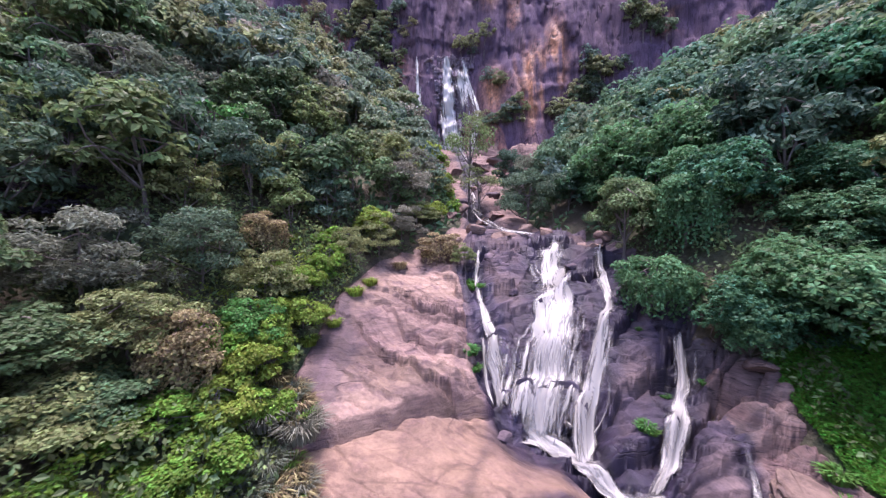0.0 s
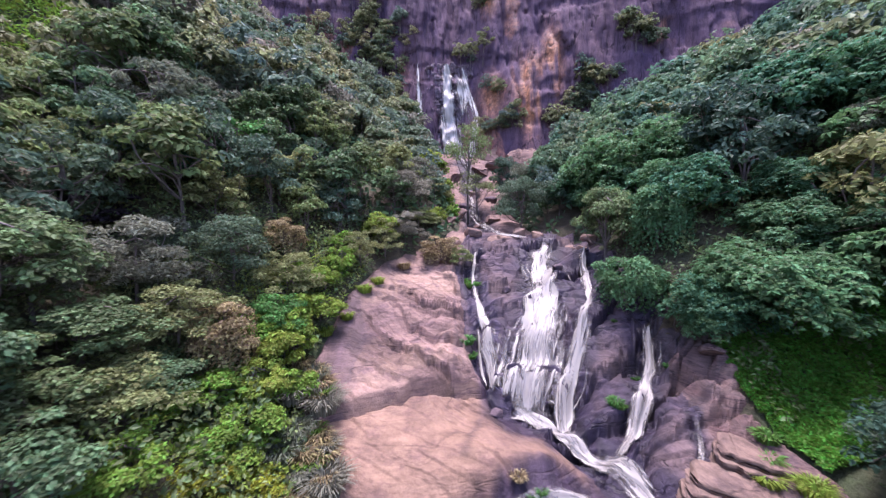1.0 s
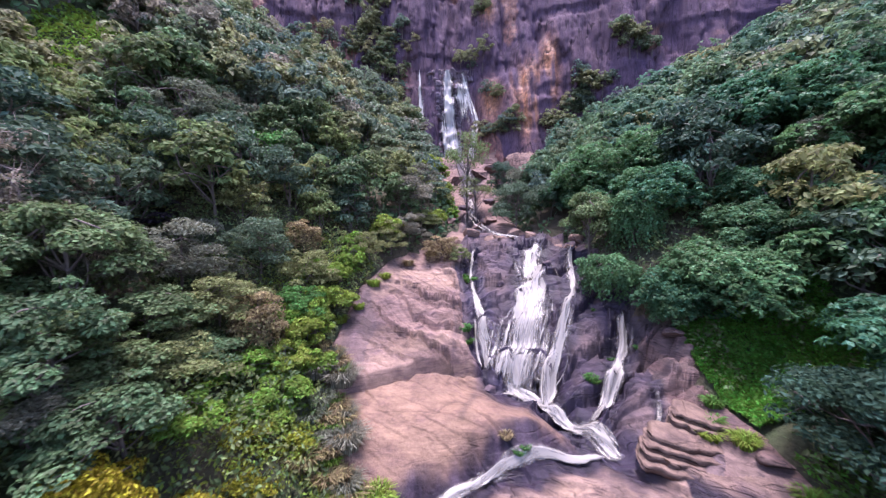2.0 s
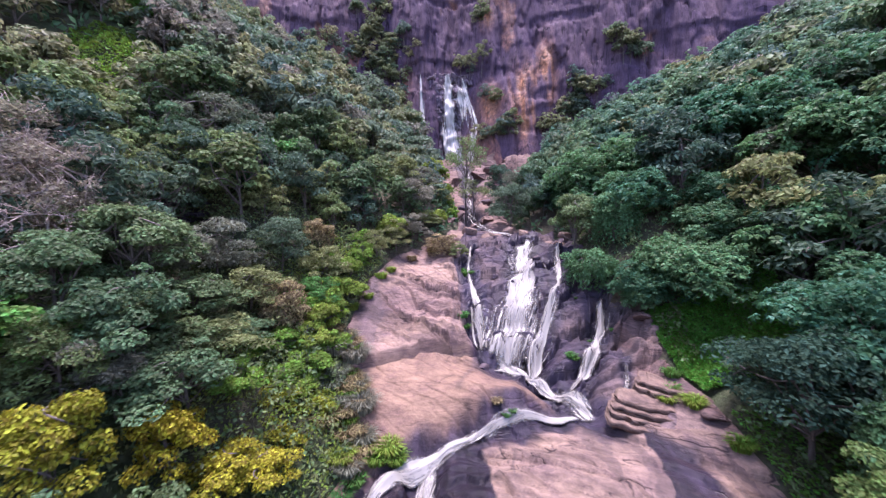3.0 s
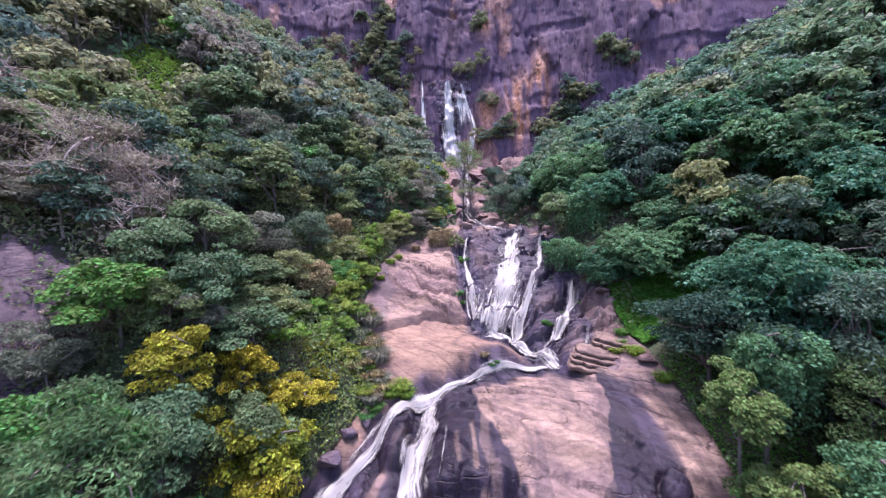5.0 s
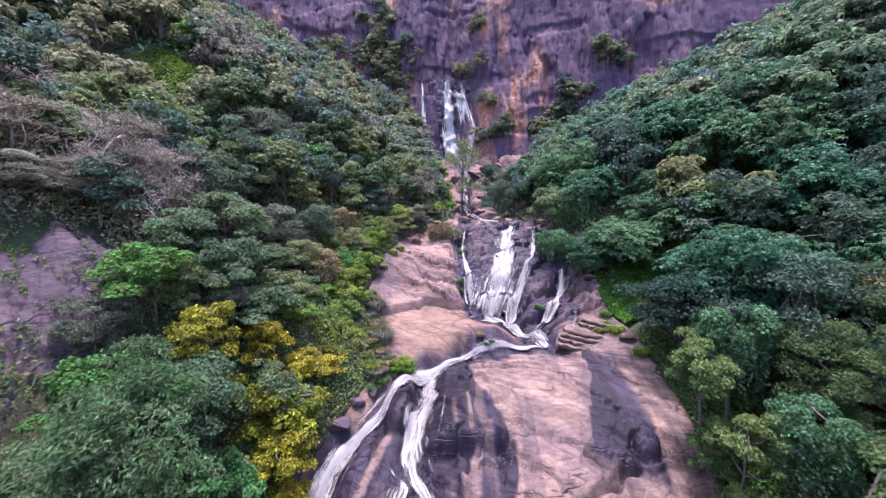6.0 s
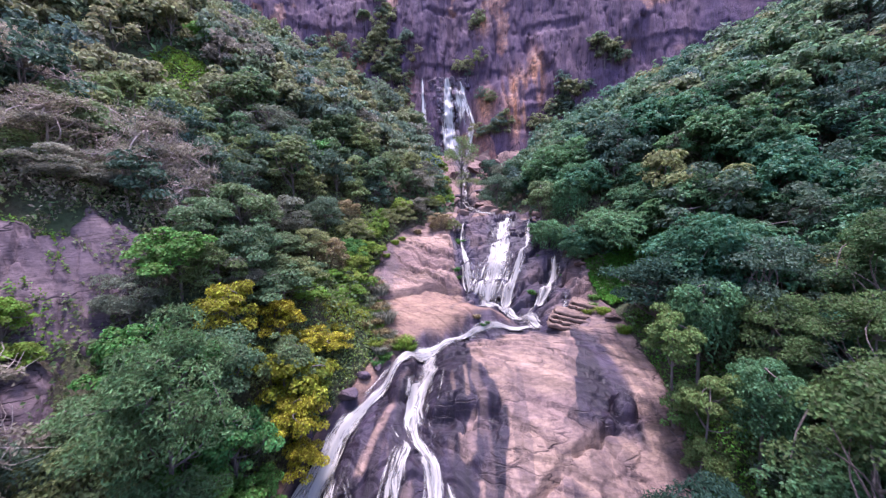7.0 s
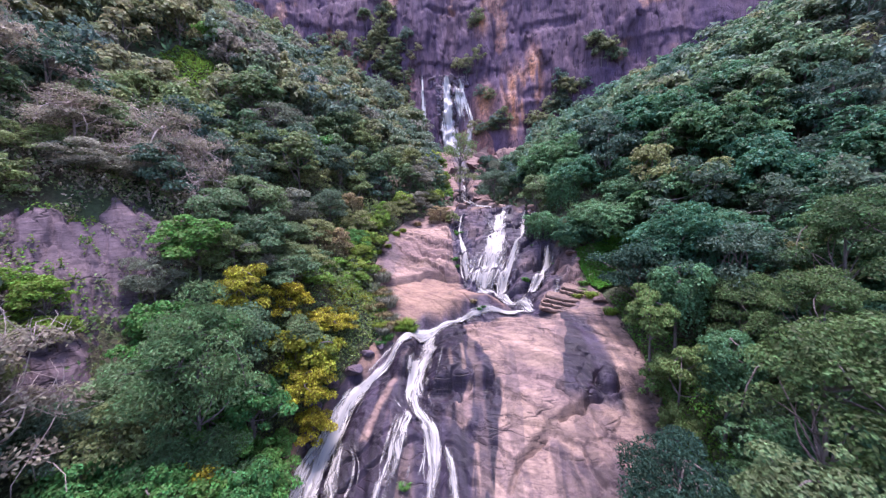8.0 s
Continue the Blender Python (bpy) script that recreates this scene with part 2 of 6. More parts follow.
def vnoise(x, y, seed=0):
    ix, iy = np.floor(x), np.floor(y)
    fx, fy = x - ix, y - iy
    fx, fy = fx * fx * (3 - 2 * fx), fy * fy * (3 - 2 * fy)
    a, b = hashed(ix, iy, seed), hashed(ix + 1, iy, seed)
    c, d = hashed(ix, iy + 1, seed), hashed(ix + 1, iy + 1, seed)
    return (a * (1 - fx) + b * fx) * (1 - fy) + (c * (1 - fx) + d * fx) * fy


def fbm(x, y, seed=0, octaves=4, gain=0.5):
    total, amp = 0.0, 1.0
    for k in range(octaves):
        total = total + amp * vnoise(x * 2 ** k + 17.3 * k, y * 2 ** k - 9.1 * k, seed + k)
        amp *= gain
    return total


def smooth(a, b, v):
    u = np.clip((v - a) / (b - a), 0, 1)
    return u * u * (3 - 2 * u)


FAR = [(36, 28.6), (55, 32.0), (70, 36.6), (83, 41.5), (95, 45.5), (104, 48.5), (130, 60.0)]
NEAR = [(-70, -4.0), (-30, 1.5), (-12, 6.5)]
# stream bed and rock profiles (y, z) at a few distances across the valley
PROFILES = [
    (-7.0, [(-5, 8.5), (0, 11.0), (4, 13.6), (9, 16.8), (13, 18.9), (17, 20.6), (23.3, 24.8), (29, 26.5)]),
    (-2.0, [(-5, 9.0), (0, 12.8), (4, 14.6), (8.7, 16.5), (10.4, 17.3), (12.2, 18.7), (13.4, 19.3), (15.6, 19.8), (17.0, 20.4), (22.3, 22.5), (25, 24.3), (29, 26.0)]),
    (2.0, [(-5, 10.0), (0, 13.6), (3.4, 15.6), (7, 16.8), (11.2, 17.4), (12.3, 19.0), (13.3, 19.6), (15, 19.4), (17.4, 19.0), (19, 19.9), (21.7, 21.7), (25.0, 24.2), (29, 26.4)]),
    (4.5, [(-5, 10.3), (0, 14.0), (3.4, 16.5), (7, 17.1), (11.2, 17.6), (12.2, 18.8), (13.3, 19.3), (14.2, 19.1), (16, 18.8), (17.8, 18.9), (19, 20.3), (22.5, 23.7), (25.5, 25.0), (29.5, 27.3)]),
    (7.0, [(-5, 10.5), (0, 14.3), (3.4, 16.7), (7, 17.4), (11.6, 17.9), (14, 18.3), (17, 19.2), (18.5, 20.6), (21.7, 24.1), (24.5, 25.0), (28.5, 27.6)]),
    (9.5, [(-5, 10.5), (0, 14.2), (3.4, 16.2), (6.5, 17.4), (12, 18.5), (15.4, 19.7), (17.5, 21.2), (20.6, 24.3), (24, 25.3), (26, 26.6), (30, 28.2)]),
    (12.0, [(-5, 10.4), (0, 14.2), (3.4, 16.2), (6.5, 17.9), (10, 18.8), (13, 19.5), (15.4, 20.6), (16.6, 20.9), (18.2, 21.9), (18.9, 24.0), (19.6, 24.5), (22, 25.2), (26.9, 27.2)]),
    (15.0, [(-5, 10.0), (0, 13.9), (6.6, 18.6), (10, 19.8), (12.5, 20.3), (13.6, 21.0), (15.0, 22.4), (16.8, 23.4), (20, 26.0), (26, 28.3)]),
]
EDGE_LEFT = [(-70, -8), (-12, -11.8), (-5, -11.2), (0, -10.3), (4, -7.8), (9, -4.9), (13, -6.2), (17, -7.8), (23, -6.7), (29, -5), (34, 0), (40, 2), (55, 2), (80, -2), (95, -5), (110, -6)]
EDGE_RIGHT = [(-70, 13), (-12, 14), (0, 15.5), (10, 15.3), (15, 14.6), (20, 13.6), (26, 13.2), (31, 14), (37, 9), (55, 8.5), (70, 14), (80, 20), (95, 29), (110, 32)]
SLOPE_LEFT = [(-70, 0.6), (-8, 0.85), (4, 0.85), (12, 0.55), (25, 0.55), (45, 0.68), (60, 0.57), (80, 0.55)]
SLOPE_RIGHT = [(-70, 0.4), (0, 0.40), (12, 0.45), (25, 0.60), (42, 0.54), (60, 0.52), (80, 0.44)]


def table(rows, y):
    return np.interp(y, [r[0] for r in rows], [r[1] for r in rows])


def land(x, y):
    """Smooth height of the valley at x, y."""
    x, y = np.asarray(x, float), np.asarray(y, float)
    xs = [p[0] for p in PROFILES]
    cols = [table(NEAR + p[1] + FAR, y) for p in PROFILES]
    xx = np.clip(x, xs[0], xs[-1])
    z = np.zeros_like(xx)
    for k in range(len(xs) - 1):
        u = smooth(xs[k], xs[k + 1], xx)
        inside = (xx >= xs[k]) & (xx <= xs[k + 1])
        z = np.where(inside, cols[k] * (1 - u) + cols[k + 1] * u, z)
    dl, dr = table(EDGE_LEFT, y) - x, x - table(EDGE_RIGHT, y)
    soft = lambda d: 0.5 * (d + np.sqrt(d * d + 2.0)) - 0.35
    z = z + table(SLOPE_LEFT, y) * np.maximum(soft(dl), 0) + table(SLOPE_RIGHT, y) * np.maximum(soft(dr), 0)
    z = z + 8 * smooth(45, 88, y) * (1 - np.exp(-np.maximum(dl, 0) / 5.0))
    wild = smooth(0, 6, np.maximum(dl, dr))
    return z + wild * (0.9 * fbm(x * 0.12, y * 0.12, 5, 4))


def path_distance(x, y, path):
    """Distance from a polyline in plan, and how far along it (0 to 1)."""
    best, along = np.full(np.shape(x), 1e9), np.zeros(np.shape(x))
    n = len(path) - 1
    for k in range(n):
        (ax, ay), (bx, by) = path[k][:2], path[k + 1][:2]
        dx, dy = bx - ax, by - ay
        u = np.clip(((x - ax) * dx + (y - ay) * dy) / (dx * dx + dy * dy), 0, 1)
        d = np.hypot(x - ax - u * dx, y - ay - u * dy)
        along = np.where(d < best, (k + u) / n, along)
        best = np.minimum(best, d)
    return best, along


# water courses in plan: x, y, half width
MAIN = [(8.7, 29.6, 1.2), (8.0, 25.6, 1.6), (7.3, 22.5, 2.0), (6.4, 20.5, 2.1), (5.4, 19.0, 2.0), (4.8, 17.9, 1.8), (4.6, 17.2, 1.3)]
LEFT = [(3.2, 31.0, 0.2), (2.4, 27.0, 0.25), (2.5, 25.0, 0.2), (2.8, 23.0, 0.4), (3.1, 20.5, 0.55), (3.5, 18.2, 0.7)]
SECOND = [(11.8, 27.2, 0.25), (10.9, 25.0, 0.4), (10.4, 21.8, 0.4), (9.0, 19.9, 0.6), (7.9, 18.9, 0.7), (7.2, 17.6, 0.7), (6.5, 15.4, 0.5)]
RIGHT = [(12.8, 19.3, 0.4), (12.6, 18.4, 0.45), (11.7, 17.2, 0.35), (10.8, 15.7, 0.7), (9.5, 14.5, 0.35), (8.0, 13.4, 0.35)]
RUN = [(3.8, 18.3, 0.5), (5.0, 17.7, 0.5), (5.8, 16.9, 0.5), (6.8, 15.5, 0.42), (7.9, 14.1, 0.5), (8.7, 12.9, 0.55), (9.3, 11.9, 0.45), (9.5, 11.4, 0.3)]
STREAM = [(8.9, 12.0, 0.2), (7.8, 11.9, 0.3), (6.7, 12.1, 0.32), (5.6, 12.2, 0.34), (4.4, 11.9, 0.36), (2.9, 11.6, 0.36), (0.7, 10.5, 0.45), (-0.9, 9.7, 0.52), (-2.5, 8.7, 0.45), (-3.8, 7.3, 0.45), (-4.6, 5.8, 0.45), (-5.6, 4.8, 0.5), (-6.9, 3.7, 0.6), (-7.5, 2.2, 0.7), (-7.9, 0.9, 0.8), (-8.0, -0.6, 0.85), (-8.1, -1.8, 0.85), (-8.3, -2.9, 0.9), (-8.7, -6.0, 1.0), (-9.0, -12.0, 1.1)]
SPLIT_D = [(-7.2, 3.0, 0.35), (-8.5, 0.9, 0.5), (-9.0, -0.8, 0.55), (-9.2, -3.0, 0.6), (-9.5, -7.0, 0.7)]
SPLIT_A = [(-2.2, 2.0, 0.4), (-2.4, 0.4, 0.8), (-2.6, -1.0, 0.9), (-3.0, -2.2, 0.75), (-3.3, -4.0, 0.6), (-3.5, -8.0, 0.7)]
SPLIT_B = [(-5.4, 4.4, 0.5), (-6.3, 3.2, 0.7), (-6.8, 1.9, 0.65), (-7.0, 0.6, 0.75), (-6.9, -1.2, 1.0), (-6.9, -5.0, 0.8)]
SPLIT_C = [(0.4, -0.6, 0.2), (0.6, -1.2, 0.3), (0.9, -2.0, 0.35), (1.1, -2.9, 0.38), (1.2, -5.0, 0.4), (1.3, -9.0, 0.4)]
SIDE = [(12.7, 14.6, 0.2), (12.0, 13.0, 0.25), (11.2, 11.8, 0.25), (9.6, 11.6, 0.25)]
CHUTE = [(-0.6, 9.9, 0.4), (-0.9, 9.0, 0.7), (-1.1, 7.1, 0.95), (-1.6, 4.9, 1.05), (-1.9, 3.3, 0.95), (-1.8, 2.1, 0.7), (-1.2, 1.2, 0.5), (-0.5, 0.3, 0.5), (-0.1, -0.8, 0.45), (-0.3, -1.9, 0.5), (-0.4, -3.2, 0.55), (-0.5, -8.0, 0.6)]
CRACK = [(12.9, 0.8), (10.5, 0.7), (9.1, -0.1), (7.9, -0.8), (6.3, -1.6), (5.0, -2.6), (4.4, -3.6)]
LIP_X, LIP_Y = [-2.5, -0.4, 1.0, 2.3, 3.5, 4.6, 6.0], [3.4, 2.7, 2.5, 2.2, 2.0, 2.1, 2.6]


def crevice(x):
    return 15.0 + (x + 6.0) * 0.42


def streambank(x):
    """Where the front dome begins, below the stream."""
    return np.interp(x, [-10, -8.8, -8.4, -7.6, -6.9, -5.6, -4.6, -3.8, -2.5, -0.9, 0.7, 2.9, 5.8, 7.4, 9.5, 15, 18], [-9, -4, -0.3, 2.2, 3.7, 4.8, 5.8, 7.3, 8.7, 9.7, 10.5, 11.6, 12.1, 12.2, 11.0, 8.2, 8.0])


def dome_side(y):
    """Where the dome and the slab give way to the fall face."""
    return np.interp(y, [11, 12, 13.5, 15.5, 16.9, 18, 19, 22, 25, 28, 31, 34], [8.6, 7.8, 6.9, 5.3, 4.4, 3.0, 2.3, 1.6, 1.4, 0.8, 1.6, 2.2]) + 0.25 * vnoise(y * 0.9, 0 * y + 3, 33)


def jointed(x, z, y, sx, sz, seed):
    """Random offsets and open joints of blocks about sx wide and sz high."""
    row = z / sz + 0.6 * fbm(x * 0.3, y * 0.3, seed, 3)
    cz = np.floor(row)
    col = x / sx + 0.7 * fbm(x * 0.35, y * 0.35, seed + 5, 3) + 0.5 * hashed(cz, 0 * cz, seed + 9)
    cx = np.floor(col)
    off = hashed(cx, cz, seed + 11)
    fx, fz = col - cx, row - cz
    gap = np.minimum(np.minimum(fx, 1 - fx) * sx, np.minimum(fz, 1 - fz) * sz)
    return off, gap, fz


def facets(x, y, size, seed, stretch=1.0):
    """Angular blocks: each cell of a jittered grid is a tilted plane. Gives its offset, tilt and the distance from its rim."""
    u, v = x / size, y / (size * stretch)
    iu, iv = np.floor(u), np.floor(v)
    f1, f2 = np.full(np.shape(u), 9.0), np.full(np.shape(u), 9.0)
    off, rise = np.zeros(np.shape(u)), np.zeros(np.shape(u))
    for a in (-1, 0, 1):
        for b in (-1, 0, 1):
            cu, cv = iu + a, iv + b
            du = u - (cu + 0.5 + 0.46 * hashed(cu, cv, seed))
            dv = v - (cv + 0.5 + 0.46 * hashed(cu, cv, seed + 1))
            d = np.hypot(du, dv)
            near = d < f1
            f2 = np.where(near, f1, np.minimum(f2, d))
            f1 = np.where(near, d, f1)
            off = np.where(near, hashed(cu, cv, seed + 2), off)
            rise = np.where(near, du * hashed(cu, cv, seed + 3) + dv * hashed(cu, cv, seed + 4), rise)
    return off, rise * size, (f2 - f1) * size


def sheeting(x, y, lean, spacing, drop, seed, ragged=0.10, edge=0.10):
    """Overlapping sheets of rock: each one lies flatter than the slope and ends in a stepped, wandering rim that dies out along its length."""
    g = (y + lean * x) / spacing + 0.55 * fbm(x * 0.13, y * 0.13, seed, 3) + ragged * fbm(x * 1.1, y * 0.9, seed + 7, 3)
    k = np.floor(g)
    f = g - k
    live = smooth(-0.25, 0.35, fbm(x * 0.17 + 5.3 * k, y * 0.10, seed + 3, 2))
    foot = np.exp(-((1 - edge - f) / (0.5 * edge)) ** 2)
    return drop * live * (smooth(1 - edge, 1.0, f) - f + 0.45 - 0.5 * foot)


def sheet_tone(x, y, lean, spacing, seed, ragged=0.10):
    """A tone for each sheet that sheeting() makes."""
    g = (y + lean * x) / spacing + 0.55 * fbm(x * 0.13, y * 0.13, seed, 3) + ragged * fbm(x * 1.1, y * 0.9, seed + 7, 3)
    return vnoise(np.floor(g) * 3.71 + 0.5, x * 0.16, seed + 17)


def rock(x, y):
    """Height of the bare rock, with its plates, ledges, joints and stream beds."""
    x, y = np.asarray(x, float), np.asarray(y, float)
    z = land(x, y)
    calm = 1 - smooth(32.5, 36, y)
    face = smooth(-0.5, 0.7, x - dome_side(y)) * smooth(11.8, 13.2, y)
    # flat dark slabs of the fall face, parted by slanting ledges and narrow joints
    wx, wy = x + 0.30 * fbm(x * 0.5, y * 0.5, 45, 2), y + 0.30 * fbm(x * 0.5, y * 0.5, 47, 2)
    o1, r1, g1 = facets(wx + 0.35 * wy, wy, 2.3, 140, 0.75)
    o2, g2, _ = jointed(x + 0.45 * z, z - 0.25 * x, y, 1.5, 0.8, 150)
    z_face = z + sheeting(x, y, -0.22, 2.3, 1.05, 40, 0.06, 0.05) + sheeting(x, y, 0.45, 0.9, 0.30, 43, 0.06, 0.07)
    z_face = z_face + 0.26 * o1 + 0.42 * r1 - 0.22 * (1 - smooth(0.0, 0.07, g1)) + 0.13 * o2 - 0.13 * (1 - smooth(0.0, 0.06, g2))
    bank = smooth(12.4, 13.6, x + 0.5 * vnoise(x, y, 36)) * (1 - smooth(19.0, 21.0, y))
    o6, r6, g6 = facets(wx - 0.5 * wy, wy + 0.3 * wx, 1.5, 160, 0.6)
    z_face = z_face + bank * (0.50 * o6 + 0.60 * r6 - 0.45 * (1 - smooth(0.0, 0.12, g6)))
    # the upper dome: broad exfoliated sheets, rounded pillows at its right, smooth at its left
    rise = smooth(0.0, 1.2, y - crevice(x))
    rough = (0.15 + 0.85 * smooth(-6.2, -3.6, x + 0.9 * vnoise(x * 0.3, y * 0.2, 53))) * rise
    z_dome = z + rough * (sheeting(x, y, 0.42, 2.4, 0.80, 51, 0.16, 0.04) + sheeting(x, y, 0.14, 1.25, 0.45, 61, 0.20, 0.055) + sheeting(x, y, 0.9, 0.6, 0.12, 64, 0.14, 0.14))
    _, r3, g3 = facets(wx + 0.4 * wy, wy, 1.9, 440, 0.6)
    z_dome = z_dome + rough * (0.10 * r3 - 0.10 * (1 - smooth(0.0, 0.05, g3)) * smooth(0.0, 0.3, vnoise(x * 0.4, y * 0.4, 66)))
    for px, py, rx, ry, up in ((0.9, 20.4, 1.5, 1.7, 0.55), (-0.9, 19.2, 1.9, 1.2, 0.40), (-0.3, 17.55, 0.6, 0.5, 0.50), (1.2, 18.7, 0.9, 1.0, 0.40), (-2.2, 23.3, 1.5, 1.1, 0.35), (0.2, 23.2, 1.6, 1.4, 0.35), (-3.6, 20.6, 1.7, 0.9, 0.20)):
        z_dome = z_dome + up * np.sqrt(np.clip(1 - ((x - px) / rx) ** 2 - ((y - py) / ry) ** 2, 0, 1)) * rise
    # long low corrugations and a few thin sheets on the lower slabs
    z_dome = z_dome + (1 - rise) * (0.07 * fbm(x * 0.9 + 0.6 * y, y * 0.16, 67, 4) + sheeting(x, y, 0.85, 1.9, 0.20, 71, 0.10, 0.08) + sheeting(x, y, 0.55, 0.8, 0.08, 74, 0.08, 0.12))
    z_dome = z_dome + 0.015 * fbm(x * 2.3, y * 2.3, 77, 3)
    z = z_dome * (1 - face) + z_face * face
    z = z - 0.5 * np.exp(-((x - dome_side(y) - 0.3) / 0.45) ** 2) * smooth(18, 19.5, y) * (1 - smooth(27, 30, y))
    # the upper dome overrides the lower slab in a rounded lip
    d = y - crevice(x) - 0.55 * vnoise(x * 0.33, 0 * y, 81) - 0.15 * vnoise(x * 1.7, 0 * y, 83)
    left = 1 - smooth(-0.6, 0.4, x - dome_side(y))
    z = z + left * (0.55 * smooth(-0.04, 0.40, d) * (1 - smooth(0.5, 6, d)) - 0.45 * np.exp(-(d / 0.16) ** 2))
    # front dome stands proud of the stream, its brow breaks down in dark overhangs
    e = streambank(x) - y
    z = z - 0.3 * smooth(-0.2, 1.0, e) * (1 - smooth(1.5, 4.0, e)) + 0.45 * np.exp(-((e - 5.5) / 2.5) ** 2) * smooth(-1.0, 3.0, x)
    # the dark bulge beside the chute breaks off in an undercut lip, deepest next to the water
    lip = y - np.interp(x, LIP_X, LIP_Y) - 0.45 * vnoise(x * 0.7, 0 * y, 85) - 0.18 * vnoise(x * 2.3, 0 * y, 87)
    swell = smooth(-1.6, 0.2, x) * (1 - smooth(3.2, 5.2, x))
    deep = swell * (0.25 + 0.75 * (1 - smooth(0.3, 1.8, x)) + 0.4 * np.exp(-((x - 3.6) / 0.5) ** 2))
    z = z + 0.65 * swell * smooth(-0.06, 0.30, lip) * (1 - smooth(0.3, 5.5, lip)) - 0.8 * deep * smooth(-1.2, -0.1, lip) * (1 - smooth(-0.1, 0.04, lip))
    o5, r5, g5 = facets(x + 0.5 * fbm(x * 0.4, y * 0.4, 545, 3), y + 0.5 * fbm(x * 0.4, y * 0.4, 547, 3), 1.7, 540, 0.9)
    broken = swell * np.exp(-((lip + 0.6) / 1.1) ** 2) + 0.55 * np.exp(-((x - 11.2) / 2.0) ** 2 - ((y - 0.8) / 1.6) ** 2)
    z = z + np.clip(broken * 1.3, 0, 1) * (0.20 * o5 + 0.32 * r5 - 0.35 * (1 - smooth(0.0, 0.12, g5)))
    # thin sheets peeling off the front dome
    peel = smooth(0.4, 1.5, e) * smooth(-1.5, 3.0, x)
    z = z + peel * (sheeting(x, y, 0.55, 2.6, 0.34, 561, 0.12, 0.06) + sheeting(x, y, 0.30, 1.0, 0.16, 567, 0.14, 0.09))
    ribs = smooth(0.4, 1.5, e) * (1 - smooth(-2.5, 1.0, x))
    z = z + ribs * (0.22 * fbm(x * 0.75, y * 0.16, 571, 3) + sheeting(x, y, -0.25, 1.6, 0.30, 577, 0.12, 0.14))
    # a slanting open crack, the rock above it stepped back, with a round block caught in it
    split, way = path_distance(x, y + 0.25 * vnoise(x * 1.3, y * 0.4, 89), CRACK)
    above = smooth(-0.12, 0.12, y - np.interp(x, [c[0] for c in CRACK[::-1]], [c[1] for c in CRACK[::-1]]) - 0.25 * vnoise(x * 1.3, y * 0.4, 89)) * smooth(4.4, 6.5, x)
    z = z + 0.32 * above * (1 - smooth(0.2, 5.0, split)) - 0.75 * np.exp(-(split / 0.15) ** 2) * smooth(-0.6, 0.2, vnoise(x * 0.9, y * 0.9, 88))
    ball = np.hypot((x - 12.3) / 0.75, (y - 1.6) / 0.65)
    z = z + 0.6 * np.sqrt(np.clip(1 - ball ** 2, 0, 1)) - 0.45 * np.exp(-((ball - 1.15) / 0.16) ** 2)
    # a round hump between the stream and the chute
    hump, _ = path_distance(x, y, [(-2.9, 7.9), (-3.2, 6.4), (-2.9, 5.2)])
    z = z + 0.95 * np.sqrt(np.clip(1 - (hump / 1.0) ** 2, 0, 1)) * smooth(4.0, 4.5, y)
    off3, gap3, _ = jointed(x, z, y, 3.6, 2.4, 240)
    low = 1 - smooth(0.6, 2.4, y)
    z = z + low * smooth(-3, 0, x) * (0.12 * off3 - 0.12 * (1 - smooth(0.0, 0.07, gap3)))
    # stream beds
    for course, deep in ((RUN, 0.45), (STREAM, 0.4), (CHUTE, 0.4), (RIGHT, 0.25)):
        dist, _ = path_distance(x, y, course)
        z = z - deep * (1 - smooth(0.3, 1.3, dist))
    dist, _ = path_distance(x, y, MAIN)
    z = z - 0.25 * (1 - smooth(1.2, 2.6, dist))
    return land(x, y) * (1 - calm) + z * calm


